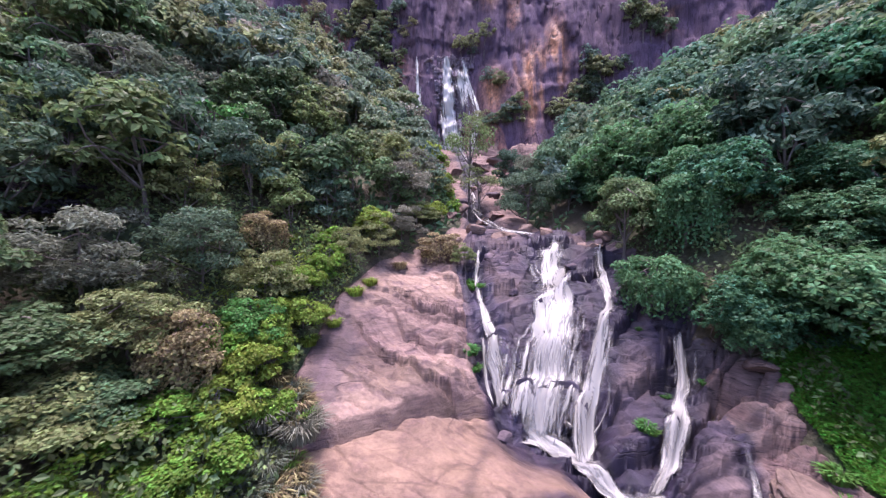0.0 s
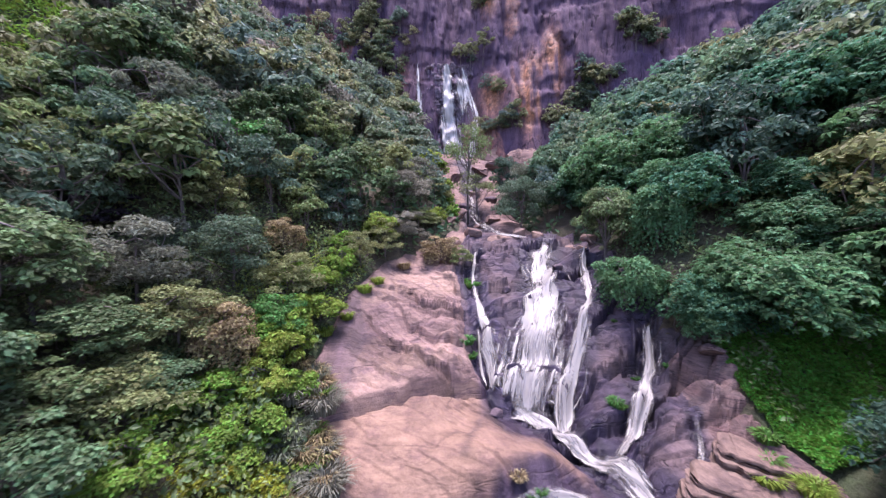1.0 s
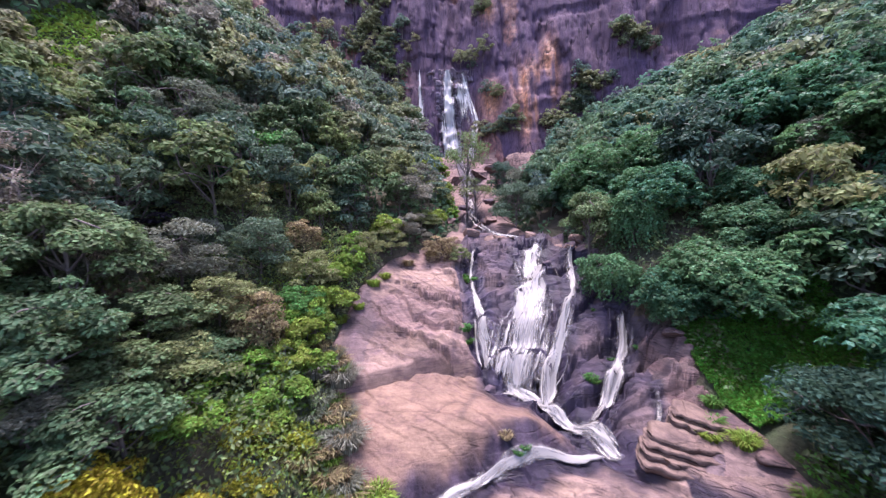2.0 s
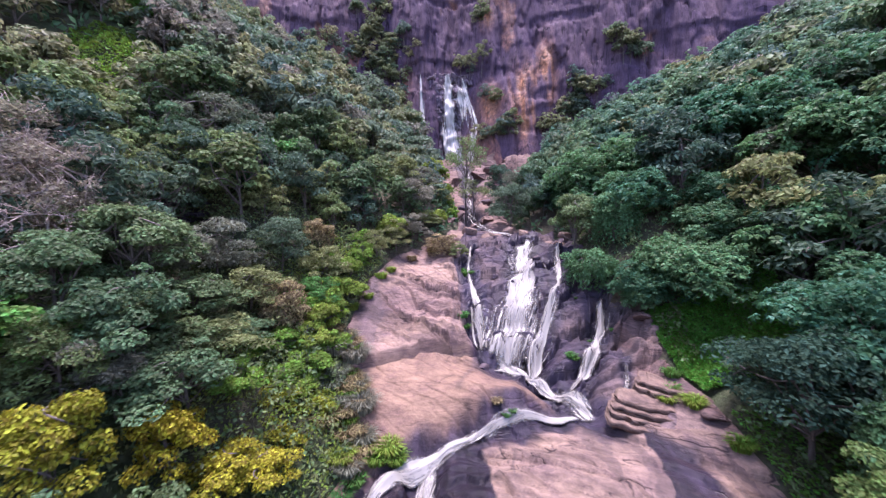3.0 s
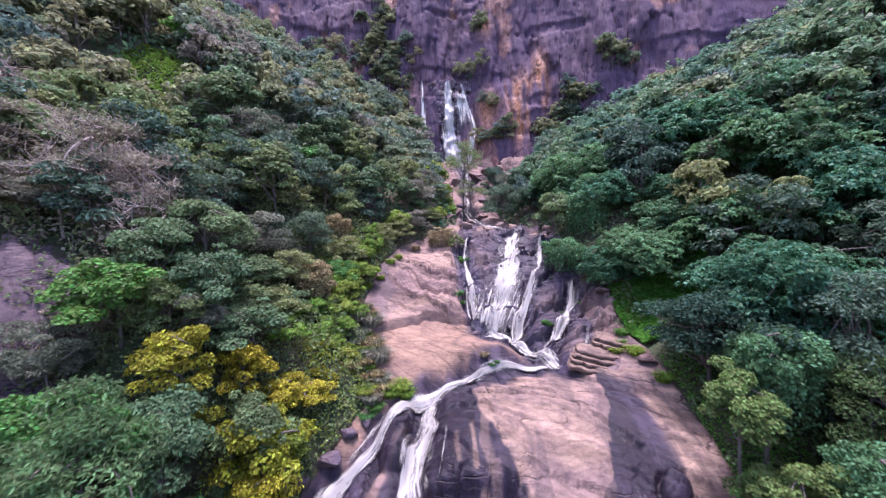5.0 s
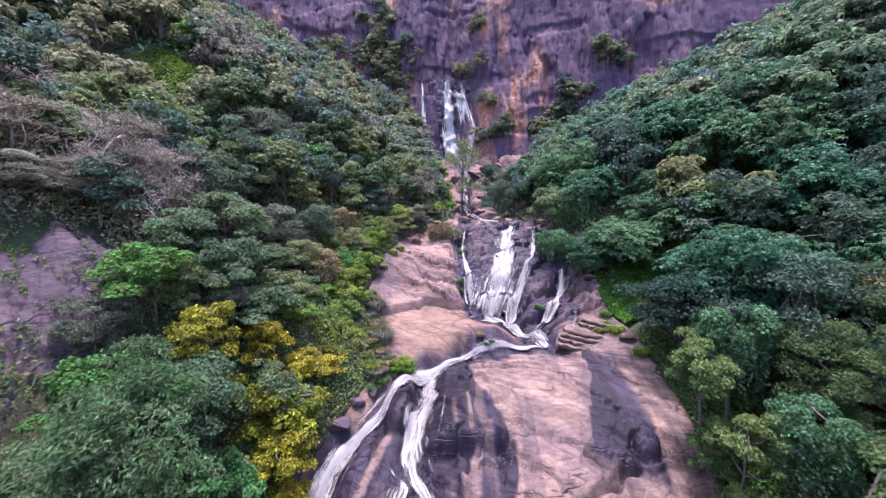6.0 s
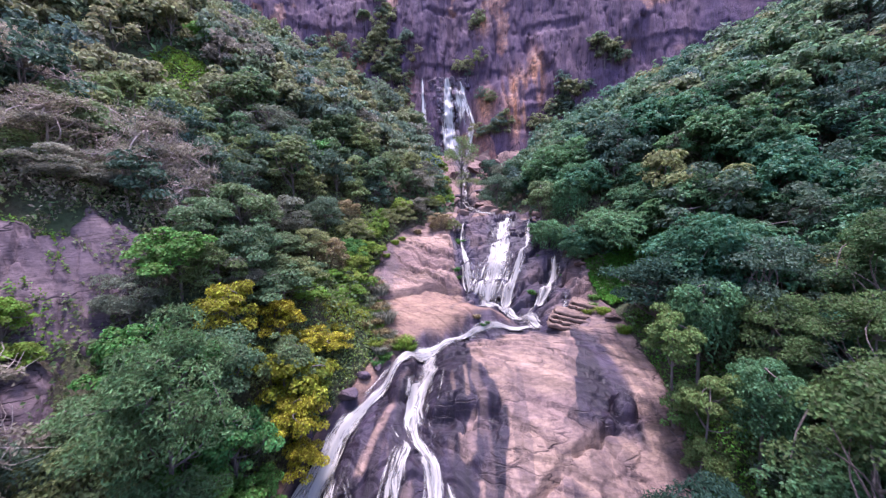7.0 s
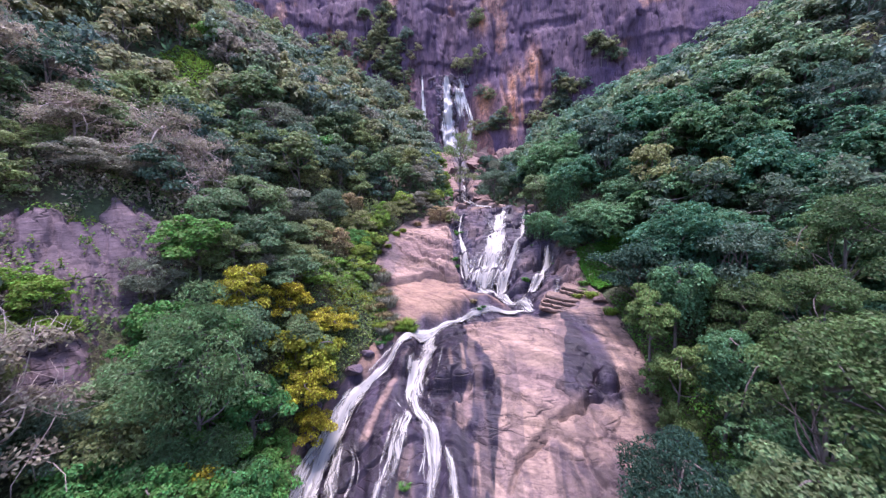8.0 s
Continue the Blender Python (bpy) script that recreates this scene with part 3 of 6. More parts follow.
def wetness(x, y):
    w = np.zeros_like(x)
    warp = 0.7 * fbm(x * 0.7, y * 0.25, 91, 3)
    streak = fbm(x * 1.1 + warp, y * 0.10, 95, 4)
    for course, reach in ((MAIN, 2.8), (LEFT, 0.9), (SECOND, 1.8), (RIGHT, 1.6), (RUN, 1.9), (STREAM, 1.35), (CHUTE, 1.3), (SIDE, 0.8)):
        d, _ = path_distance(x, y, course)
        near = 1 - smooth(reach * 0.5, reach * 1.3, d + 0.8 * warp)
        w = np.maximum(w, near * smooth(-0.5, 0.1, streambank(x) - y) if course is CHUTE else near)
    front = smooth(0.1, 0.9, streambank(x) - y + 0.8 * warp)
    fray = 0.35 * warp + 0.12 * fbm(x * 3.0, y * 0.8, 97, 3)
    soft = lambda v: smooth(-0.08, 0.08, v)
    inner = soft(np.interp(y, [-13, -4, -1, 1.2, 2.3, 4, 6.7, 11.5], [3.4, 3.6, 3.9, 4.6, 4.1, 3.4, 2.6, 2.2]) + fray - x)
    right = soft(x - np.interp(y, [-13, -0.6, 0.2, 1.4, 2.5, 4.4, 8.5], [9.4, 8.4, 7.8, 8.6, 9.5, 10.2, 11.4]) + fray) * smooth(-0.3, 0.4, np.interp(y, [-13, 0.5, 4, 8], [13.0, 13.1, 13.1, 13.4]) - x + fray) * smooth(-0.6, 0.9, y - 0.2 + 0.25 * (x - 11.0) + 1.2 * fray)
    below = soft(x - 6.9 + fray) * soft(11.6 - x + fray) * (1 - smooth(-2.3, -1.3, y + fray + 0.25 * (x - 8)))
    # darkens the band just below the lip too
    lip = y - np.interp(x, LIP_X, LIP_Y)
    under = smooth(-1.2, -0.8, lip + fray) * (1 - smooth(-0.1, 0.15, lip)) * soft(x + 1.5) * soft(4.9 - x)
    band = np.maximum(np.maximum(inner, right), np.maximum(below * 0.8, under))
    # pale dry runs between the wet ones
    for course, reach, much in (([(-3.6, 4.0), (-4.5, 2.3), (-5.0, 0.8)], 0.5, 0.95), ([(1.85, 0.8), (1.9, 0.2)], 0.42, 0.9), ([(4.9, 2.2), (4.8, 0.4), (4.3, -1.0), (4.3, -9.0)], 0.34, 1.0), ([(2.6, -1.2), (2.8, -8.0)], 0.16, 0.7), ([(1.9, 5.6), (2.0, 3.0)], 0.14, 0.6), ([(0.9, 5.2), (1.0, 3.2)], 0.10, 0.5), ([(2.2, 1.9), (2.1, 0.9)], 0.30, 0.95)):
        d, _ = path_distance(x, y, course)
        band = band * (1 - much * (1 - smooth(reach * 0.5, reach * 1.2, d + 0.3 * warp)))
    band = band * (1 - 0.30 * smooth(0.15, 0.45, -streak))
    band = np.maximum(band, smooth(0.30, 0.5, streak) * 0.4)
    w = np.maximum(w, front * band)
    upper = (1 - front) * smooth(12, 13, y)
    w = np.maximum(w, upper * smooth(-0.2, 0.6, y - crevice(x)) * (0.10 + 0.34 * (1 - smooth(-6.5, -3.5, x + 1.8 * warp)) + 0.20 * smooth(0.15, 0.5, streak)))
    stain, _ = path_distance(x, y, [(2.9, 18.0), (2.0, 16.0), (1.4, 14.4), (1.1, 13.2)])
    w = np.maximum(w, 0.42 * (1 - smooth(0.12, 0.55, stain + 0.25 * warp)))
    return np.clip(w, 0, 1)


# ---- mesh helpers ----
def mesh_from(name, verts, faces, mats, smooth_shading=True, attribute=None, index=None):
    me = bpy.data.meshes.new(name)
    verts = np.asarray(verts, np.float32)
    faces = np.asarray(faces, np.int32)
    k = faces.shape[1]
    me.vertices.add(len(verts))
    me.vertices.foreach_set("co", verts.ravel())
    me.loops.add(faces.size)
    me.loops.foreach_set("vertex_index", faces.ravel())
    me.polygons.add(len(faces))
    me.polygons.foreach_set("loop_start", np.arange(0, faces.size, k, dtype=np.int32))
    me.polygons.foreach_set("loop_total", np.full(len(faces), k, np.int32))
    me.polygons.foreach_set("use_smooth", np.full(len(faces), smooth_shading, bool))
    for m in mats if isinstance(mats, (list, tuple)) else [mats]:
        me.materials.append(m)
    if index is not None:
        me.polygons.foreach_set("material_index", np.asarray(index, np.int32))
    if attribute is not None:
        a = me.attributes.new("wet", "FLOAT", "POINT")
        a.data.foreach_set("value", np.asarray(attribute, np.float32))
    me.update(calc_edges=True)
    me.validate()
    return me


def grid_faces(nu, nv):
    i, j = np.meshgrid(np.arange(nu - 1), np.arange(nv - 1), indexing="ij")
    a = (i * nv + j).ravel()
    return np.stack([a, a + nv, a + nv + 1, a + 1], 1)


def thing(name, label, category, group="", kind="", m=None):
    ob = new(name)
    ob.empty_display_size = 0.3
    if m is not None:
        ob.matrix_basis = m
    return tagged(ob, label, category, group, kind)


def part(name, me, parent, label=""):
    ob = new(name, me)
    ob.parent = parent
    return tagged(ob, label) if label else ob


# ---- ground: one sheet from valley to horizon ----
def build_ground():
    xs = np.concatenate([np.linspace(-900, -120, 14)[:-1], np.linspace(-120, 130, 190), np.linspace(130, 900, 14)[1:]])
    ys = np.concatenate([np.linspace(-900, -80, 14)[:-1], np.linspace(-80, 125, 170), np.linspace(125, 900, 14)[1:]])
    x, y = np.meshgrid(xs, ys, indexing="ij")
    z = land(np.clip(x, -150, 150), np.clip(y, -90, 140))
    inside = np.minimum(x - table(EDGE_LEFT, y), table(EDGE_RIGHT, y) - x)
    z = z - 1.8 * smooth(-0.3, 1.5, inside) * smooth(-13, -9, y) * (1 - smooth(96, 100, y))
    v = np.stack([x, y, z], -1).reshape(-1, 3)
    ob = new("ground", mesh_from("ground", v, grid_faces(len(xs), len(ys)), GROUND))
    tagged(ob, "steep forest floor of dark soil and leaf litter", "ground", kind="structure")


def build_rocks():
    """The bare rock round the falls, parted along its crevices and stream."""
    yv = np.concatenate([np.linspace(-13, -5, 60)[:-1], np.linspace(-5, 11, 210)[:-1], np.linspace(11, 30.5, 400)[:-1], np.linspace(30.5, 37, 50)])
    nu, nv = 370, len(yv)
    u = np.linspace(0, 1, nu)
    uu, y = np.meshgrid(u, yv, indexing="ij")
    xl, xr = table(EDGE_LEFT, y) - 1.8, table(EDGE_RIGHT, y) + 1.8
    x = xl + uu * (xr - xl)
    z = rock(x, y)
    rim = np.minimum(x - xl, xr - x)
    z = z - 2.2 * (1 - smooth(0.2, 1.9, rim))
    v = np.stack([x, y, z], -1).reshape(-1, 3)
    wet = wetness(x, y).ravel()
    wx, wy = x + 0.30 * fbm(x * 0.5, y * 0.5, 45, 2), y + 0.30 * fbm(x * 0.5, y * 0.5, 47, 2)
    big, _, _ = facets(wx + 0.35 * wy, wy, 2.3, 140, 0.75)
    base = land(x, y)
    low, _, _ = jointed(x + 0.45 * base, base - 0.25 * x, y, 1.5, 0.8, 150)
    on_face = smooth(0.0, 1.0, x - dome_side(y)) * smooth(12, 14, y)
    sheets = 0.8 * sheet_tone(x, y, 0.42, 2.4, 51, 0.16) + 0.5 * sheet_tone(x, y, 0.14, 1.25, 61, 0.20)
    peels = 0.7 * sheet_tone(x, y, 0.55, 2.6, 561, 0.12) + 0.5 * sheet_tone(x, y, 0.30, 1.0, 567, 0.14)
    below = smooth(0.0, 1.0, streambank(x) - y)
    block = (on_face * (0.5 * big + 0.4 * low) + (1 - on_face) * ((1 - below) * sheets * smooth(0.0, 0.6, y - crevice(x)) + below * peels)).ravel()
    faces = grid_faces(nu, nv)
    c = v[faces].mean(1)
    cx, cy = c[:, 0], c[:, 1]
    front = cy < streambank(cx)
    face = ~front & (cx > dome_side(cy))
    dome = ~front & ~face & (cy > crevice(cx))
    slab = ~front & ~face & ~dome
    bank = face & (cx > 12.6 + 0.8 * vnoise(cx * 0.6, cy * 0.6, 35)) & (cy < 20 + vnoise(cx, cy, 37))
    face = face & ~bank
    for name, pick, mat, label in (
        ("broken_rock_bank", bank, ROCK_RED, "broken reddish-brown rock bank below the trees"),
        ("rock_dome", dome, ROCK_DOME, "broad pinkish gneiss dome with purple water stains"),
        ("rock_slab", slab, ROCK_SLAB, "smooth tan rock slab beside the stream"),
        ("rock_face", face, ROCK_WET, "dark wet stepped rock face under the waterfall"),
        ("front_rock_dome", front, ROCK_DRY, "large rounded rock dome with dark wet streaks"),
    ):
        used = np.unique(faces[pick])
        remap = np.zeros(len(v), np.int32)
        remap[used] = np.arange(len(used))
        me = mesh_from(name, v[used], remap[faces[pick]], mat, True, wet[used])
        tone = me.attributes.new("block", "FLOAT", "POINT")
        tone.data.foreach_set("value", block[used].astype(np.float32))
        tagged(new(name, me), label, "rock", kind="structure")


def build_stream_bed():
    nu, nv = 60, 170
    u, yv = np.linspace(0, 1, nu), np.linspace(32.0, 101, nv)
    uu, y = np.meshgrid(u, yv, indexing="ij")
    xl, xr = table(EDGE_LEFT, y) - 2, table(EDGE_RIGHT, y) + 2
    x = xl + uu * (xr - xl)
    q = fbm(x * 0.12, y * 0.12, 151, 4)
    z = land(x, y) - 0.3 + 1.4 * q + 0.8 * smooth(-0.05, 0.08, fbm(x * 0.3, y * 0.2, 155, 4))
    near = smooth(33, 39, y)
    z = near * z + (1 - near) * (land(x, y) - 0.9)
    z = z - 2.5 * (1 - smooth(0.0, 2.5, np.minimum(x - xl, xr - x)))
    d, _ = path_distance(x, y, UPSTREAM)
    wet = 1 - smooth(0.8, 2.5, d + q)
    z = z - 0.6 * (1 - smooth(0.5, 2.0, d))
    me = mesh_from("stream_bed", np.stack([x, y, z], -1).reshape(-1, 3), grid_faces(nu, nv), ROCK_BED, True, wet.ravel())
    tagged(new("stream_bed", me), "tan rocky stream bed climbing to the cliff", "rock", kind="structure")


UPSTREAM = [(4.5, 100), (5.5, 90), (6.0, 78), (4.8, 66), (4.6, 55), (4.0, 46), (4.5, 38), (5.5, 33.5), (8.0, 29.5)]
CLIFF_LINE = [(-160, 60), (-90, 92), (-48, 103), (-20, 104), (-6, 101), (3, 104), (10, 99), (14, 96), (24, 90), (36, 88), (51, 82), (90, 66), (160, 30)]


def cliff_y(x, z):
    """How far off the cliff stands at x and height z."""
    x, z = np.asarray(x, float), np.asarray(z, float)
    y = np.interp(x, [r[0] for r in CLIFF_LINE], [r[1] for r in CLIFF_LINE]) + (z - 50) * 0.24
    rib = fbm(x * 0.06, z * 0.022, 101, 3, 0.45)
    edge = np.abs(vnoise(x * 0.16 + 0.5 * vnoise(x * 0.05, z * 0.05, 117), z * 0.02, 113))
    shelf = fbm(x * 0.03, z * 0.11, 121, 3)
    y = y + 2.6 * rib + 0.7 * (1 - smooth(0.0, 0.07, edge)) + 0.7 * smooth(-0.05, 0.08, shelf) + 0.4 * fbm(x * 0.3, z * 0.05, 131, 3) + 0.35 * fbm(x * 1.1, z * 0.14, 137, 2)
    off, gap, _ = jointed(x, z, 0 * x, 7.0, 15.0, 340)
    off2, gap2, _ = jointed(x, z, 0 * x, 2.6, 5.0, 350)
    rough = 0.7 * off + 0.6 * (1 - smooth(0.0, 0.4, gap)) + 0.3 * off2 + 0.35 * (1 - smooth(0.0, 0.3, gap2))
    near_fall = np.exp(-((x - 4) / 9) ** 2 - ((z - 60) / 16) ** 2)
    y = y + (1 - 0.8 * near_fall) * rough
    return y


def upper_face_y(x, z):
    """The dark jointed buttress down which the upper fall drops."""
    x, z = np.asarray(x, float), np.asarray(z, float)
    y = 102.0 + (z - 50) * 0.20 + 2.2 * ((x - 2.5) / 10.0) ** 2
    off, gap, _ = jointed(x, z, 0 * x, 3.2, 4.2, 360)
    off2, gap2, _ = jointed(x, z, 0 * x, 1.4, 1.9, 370)
    o1, r1, g1 = facets(x, z, 3.4, 380)
    return y + 0.5 * off + 0.7 * (1 - smooth(0.0, 0.4, gap)) + 0.5 * o1 + 0.5 * r1 + 0.35 * off2 + 0.5 * (1 - smooth(0.0, 0.2, gap2)) + 14 * smooth(75, 78, z + 1.5 * vnoise(x * 0.4, 0 * x, 5))


def build_upper_face():
    xs, zs = np.linspace(-12, 14, 130), np.linspace(42, 82, 190)
    x, z = np.meshgrid(xs, zs, indexing="ij")
    y = upper_face_y(x, z) + 8 * (1 - smooth(0.0, 2.5, np.minimum(x + 12 + vnoise(z * 0.3, 0 * z, 4), 14 - x + vnoise(z * 0.3, 0 * z, 9))))
    me = mesh_from("upper_rock_face", np.stack([x, y, z], -1).reshape(-1, 3), grid_faces(130, 190)[:, ::-1], ROCK_BUTTRESS, True, np.zeros(x.size))
    tagged(new("upper_rock_face", me), "dark jointed rock buttress under the upper fall", "rock", kind="structure")


def build_cliff():
    xs, zs = np.concatenate([np.linspace(-160, -70, 60)[:-1], np.linspace(-70, 70, 320), np.linspace(70, 160, 60)[1:]]), np.linspace(34, 150, 190)
    x, z = np.meshgrid(xs, zs, indexing="ij")
    y = cliff_y(x, z)
    stain = fbm(x * 0.12, z * 0.04, 141, 4)
    scar = np.exp(-((x - 23.5 - 2 * stain) / 3.6) ** 2 - ((z - 62) / 8.5) ** 2) * 2.4 + np.exp(-((x - 28.5) / 1.8) ** 2 - ((z - 71) / 8) ** 2) * 1.6 + np.exp(-((x - 13.5) / 2.6) ** 2 - ((z - 64) / 6) ** 2) * 1.2 + 0.9 * np.exp(-((x + 15) / 4) ** 2 - ((z - 72) / 7) ** 2) + np.exp(-((x - 13) / 2) ** 2 - ((z - 93) / 4) ** 2)
    patches = smooth(0.50, 0.62, fbm(x * 0.10, z * 0.06, 147, 4)) * 0.45
    wet = np.clip(np.maximum(scar * smooth(-0.55, 0.0, stain + 0.4 * fbm(x * 0.9, z * 0.1, 149, 3)), patches), 0, 1)
    me = mesh_from("cliff", np.stack([x, y, z], -1).reshape(-1, 3), grid_faces(len(xs), len(zs))[:, ::-1], ROCK_CLIFF, True, wet.ravel())
    tagged(new("cliff", me), "towering purple-grey cliff with orange scars and stains", "cliff", kind="structure")


def outcrop_height(x, y, cx, cy, rx, ry, lift, seed):
    """A bare rock hump: sheets with stepped rims and narrow joints, sunk into the hillside at its rim."""
    r = np.hypot((x - cx) / rx, (y - cy) / ry) + 0.28 * fbm(x * 0.35, y * 0.35, seed, 4)
    o1, r1, g1 = facets(x + 0.5 * y, y, 1.6, seed + 20, 0.7)
    side = 1 if cx > 0 else -1
    z = land(x, y) + lift * (1 - r ** 4) + sheeting(y, side * x, -0.3, 2.2, 0.75, seed + 30, 0.10, 0.06) + sheeting(x, y, 0.6, 1.1, 0.30, seed + 40, 0.12, 0.08)
    z = z + 0.16 * o1 + 0.30 * r1 - 0.22 * (1 - smooth(0.0, 0.08, g1)) + 0.06 * fbm(x * 1.6, y * 1.6, seed + 3, 3)
    return np.maximum(z, land(x, y) - 2.5), r


def build_outcrop(cx, cy, rx, ry, lift, mat, seed, label):
    """A bare rock hump breaking out of the hillside."""
    n = 110
    g = np.linspace(-1.25, 1.25, n)
    a, b = np.meshgrid(g, g, indexing="ij")
    x, y = cx + a * rx, cy + b * ry
    z, _ = outcrop_height(x, y, cx, cy, rx, ry, lift, seed)
    me = mesh_from("rock_outcrop", np.stack([x, y, z], -1).reshape(-1, 3), grid_faces(n, n), mat, True, np.zeros(n * n))
    tagged(new("rock_outcrop", me), label, "rock", "hillside outcrops")


build_ground()
build_rocks()
build_stream_bed()
build_cliff()
build_upper_face()


# ---- running and falling water ----
def sheet(course, surface, lift, seed, spread=1.35, columns=17, step=0.16, thin=0.0):
    """A thin sheet of water laid along one course, with its flow (across, along, cover) at each point."""
    c = np.array(course)
    seg = np.r_[0, np.cumsum(np.hypot(np.diff(c[:, 0]), np.diff(c[:, 1])))]
    d = np.arange(0, seg[-1], step)
    x, y, h = (smoothed(np.interp(d, seg, c[:, k]), 7) for k in range(3))
    h = h * (1 + 0.28 * vnoise(d * 0.8, 0 * d, seed + 7) + 0.15 * vnoise(d * 2.3, 0 * d, seed + 8))
    x = x + 0.30 * np.minimum(h, 0.6) * vnoise(d * 1.1, 0 * d, seed + 5)
    dx, dy = np.gradient(smoothed(x, 5)), np.gradient(smoothed(y, 5))
    l = np.hypot(dx, dy) + 1e-6
    a = np.linspace(-spread, spread, columns)[:, None]
    off = h * (a + 0.18 * vnoise(d * 0.6 + 3 * a, 0 * d + a, seed))
    px, py = x + off * dy / l, y - off * dx / l
    z = surface(px, py)
    z = np.maximum(z, 0.5 * (np.roll(z, 1, 1) + np.roll(z, -1, 1))) + lift * (1.2 - 0.5 * np.abs(a))
    z[:, 0], z[:, -1] = z[:, 1], z[:, -2]
    for k in range(1, z.shape[1]):
        z[:, k] = np.maximum(z[:, k], z[:, k - 1] - step * 1.5)
    even = lambda v, n: np.stack([smoothed(row, n) for row in v])
    z = even(np.maximum(z, even(z, 4)), 2)
    z = np.maximum(z, even(z.T, 1).T)
    cover = 1 - np.abs(a) ** 1.6 + 0.5 * fbm(d * 0.35 + 0 * a, 2.0 * a + 0 * d, seed + 2, 3)
    ends = np.minimum(1, np.minimum(d, seg[-1] - d) / 0.8) - 1
    flow = np.stack([off + 40 * seed, d + 0 * a, cover + ends - thin], -1)
    return np.stack([px, py, z], -1).reshape(-1, 3), grid_faces(columns, len(d)), flow.reshape(-1, 3)


def water_mesh(name, pieces, mat):
    vs, fs, ws, base = [], [], [], 0
    for v, f, w in pieces:
        vs.append(v)
        fs.append(f + base)
        ws.append(w)
        base += len(v)
    me = mesh_from(name, np.concatenate(vs), np.concatenate(fs), mat)
    at = me.attributes.new("flow", "FLOAT_VECTOR", "POINT")
    at.data.foreach_set("vector", np.concatenate(ws).astype(np.float32).ravel())
    return me


def smoothed(v, k):
    pad = np.pad(v, k, mode="edge")
    return np.convolve(pad, np.ones(2 * k + 1) / (2 * k + 1), "valid")


def course_water(name, course, label, seed, strays=6, surface=None, lift=0.14, thin=0.0):
    """One course of water: two sheets over each other, and stray thin runs beside them."""
    rng = np.random.default_rng(seed)
    surface = surface or rock
    pieces = [sheet(course, surface, lift, seed, thin=thin), sheet([(x, y, 0.75 * h) for x, y, h in course], surface, lift + 0.06, seed + 50, 1.2, 13, thin=thin + 0.1)]
    c = np.array(course)
    for k in range(strays):
        i = int(rng.integers(0, max(len(c) - 2, 1)))
        j = min(i + int(rng.integers(2, 4)), len(c) - 1)
        shift = rng.choice([-1, 1]) * rng.uniform(0.5, 1.9)
        run = [(x + shift * h * rng.uniform(0.5, 1.5), y + rng.uniform(-0.3, 0.3), rng.uniform(0.08, 0.2)) for x, y, h in c[i:j + 1]]
        if len(run) > 1:
            pieces.append(sheet(run, surface, lift, seed + 100 + k, 1.2, 5, 0.16, 0.35))
    return tagged(new(name, water_mesh(name, pieces, FOAM)), label, "waterfall", kind="structure")


def cliff_fall(name, track, seed, label, thin=0.0):
    """A sheet down the cliff: track of x, z, half width."""
    c = np.array(track)
    z = np.arange(c[0, 1], c[-1, 1], -0.6)
    x0, h = (smoothed(np.interp(-z, -c[:, 1], c[:, k]), 2) for k in (0, 2))
    pieces = []
    for n, (wide, proud) in enumerate(((1.5, 0.7), (1.1, 1.0))):
        a = np.linspace(-wide, wide, 13)[:, None]
        off = h * (a + 0.2 * vnoise(z * 0.15 + 2 * a, 0 * z + a, seed))
        x = x0 + off
        y = np.minimum(cliff_y(x, z + 0 * a), upper_face_y(x, z + 0 * a))
        y = np.minimum(y, 0.5 * (np.roll(y, 1, 1) + np.roll(y, -1, 1)))
        y[:, 0], y[:, -1] = y[:, 1], y[:, -2]
        cover = 1 - np.abs(a) ** 1.6 + 0.5 * fbm(-z * 0.12 + 0 * a, 2.0 * a + 0 * z, seed + 2, 3)
        top = np.minimum(1, (c[0, 1] - z) / 2.5) - 1
        flow = np.stack([0.35 * off + 40 * seed + 9 * n, -0.35 * z + 0 * a, cover + top - thin], -1)
        pieces.append((np.stack([x, y - proud, z + 0 * a], -1).reshape(-1, 3), grid_faces(13, len(z)), flow.reshape(-1, 3)))
    tagged(new(name, water_mesh(name, pieces, FOAM_LIFTED)), label, "waterfall", kind="structure")


course_water("waterfall", MAIN, "wide white cascade over dark stepped rock", 11, 8, thin=-0.02)
course_water("waterfall", LEFT, "narrow white fall beside the pink dome", 12, 2, thin=0.0)
course_water("waterfall", SECOND, "slender white fall with a second drop", 13, 0, thin=0.0)
course_water("waterfall", RIGHT, "thin white fall over a dark ledge", 14, 2, thin=-0.1)
course_water("stream_water", RUN, "white water racing from the foot of the fall", 35, 1, thin=-0.15)
course_water("stream_water", STREAM, "white rushing stream curling round the rock dome", 15, 8, thin=-0.12)
course_water("waterfall", CHUTE, "white water chute down the front dome", 16, 6, thin=-0.12)
course_water("waterfall", SPLIT_A, "fine white strands spreading over the dome", 31, 4, thin=0.38)
course_water("waterfall", SPLIT_B, "fine white strands beside the main chute", 32, 4, thin=0.45)
course_water("waterfall", SPLIT_D, "white strand along the bank beside the dome", 36, 3, thin=0.1)
course_water("waterfall", SPLIT_C, "short white strand at the chute's foot", 33, 1, thin=0.1)
course_water("waterfall", SIDE, "thin side trickle between layered rocks", 34, 0, thin=0.45)
course_water("stream_water", [(x, y, 0.5) for x, y in UPSTREAM], "broken white stream among boulders", 17, 4, lambda x, y: land(x, y) + 0.2, 0.5, 0.4)
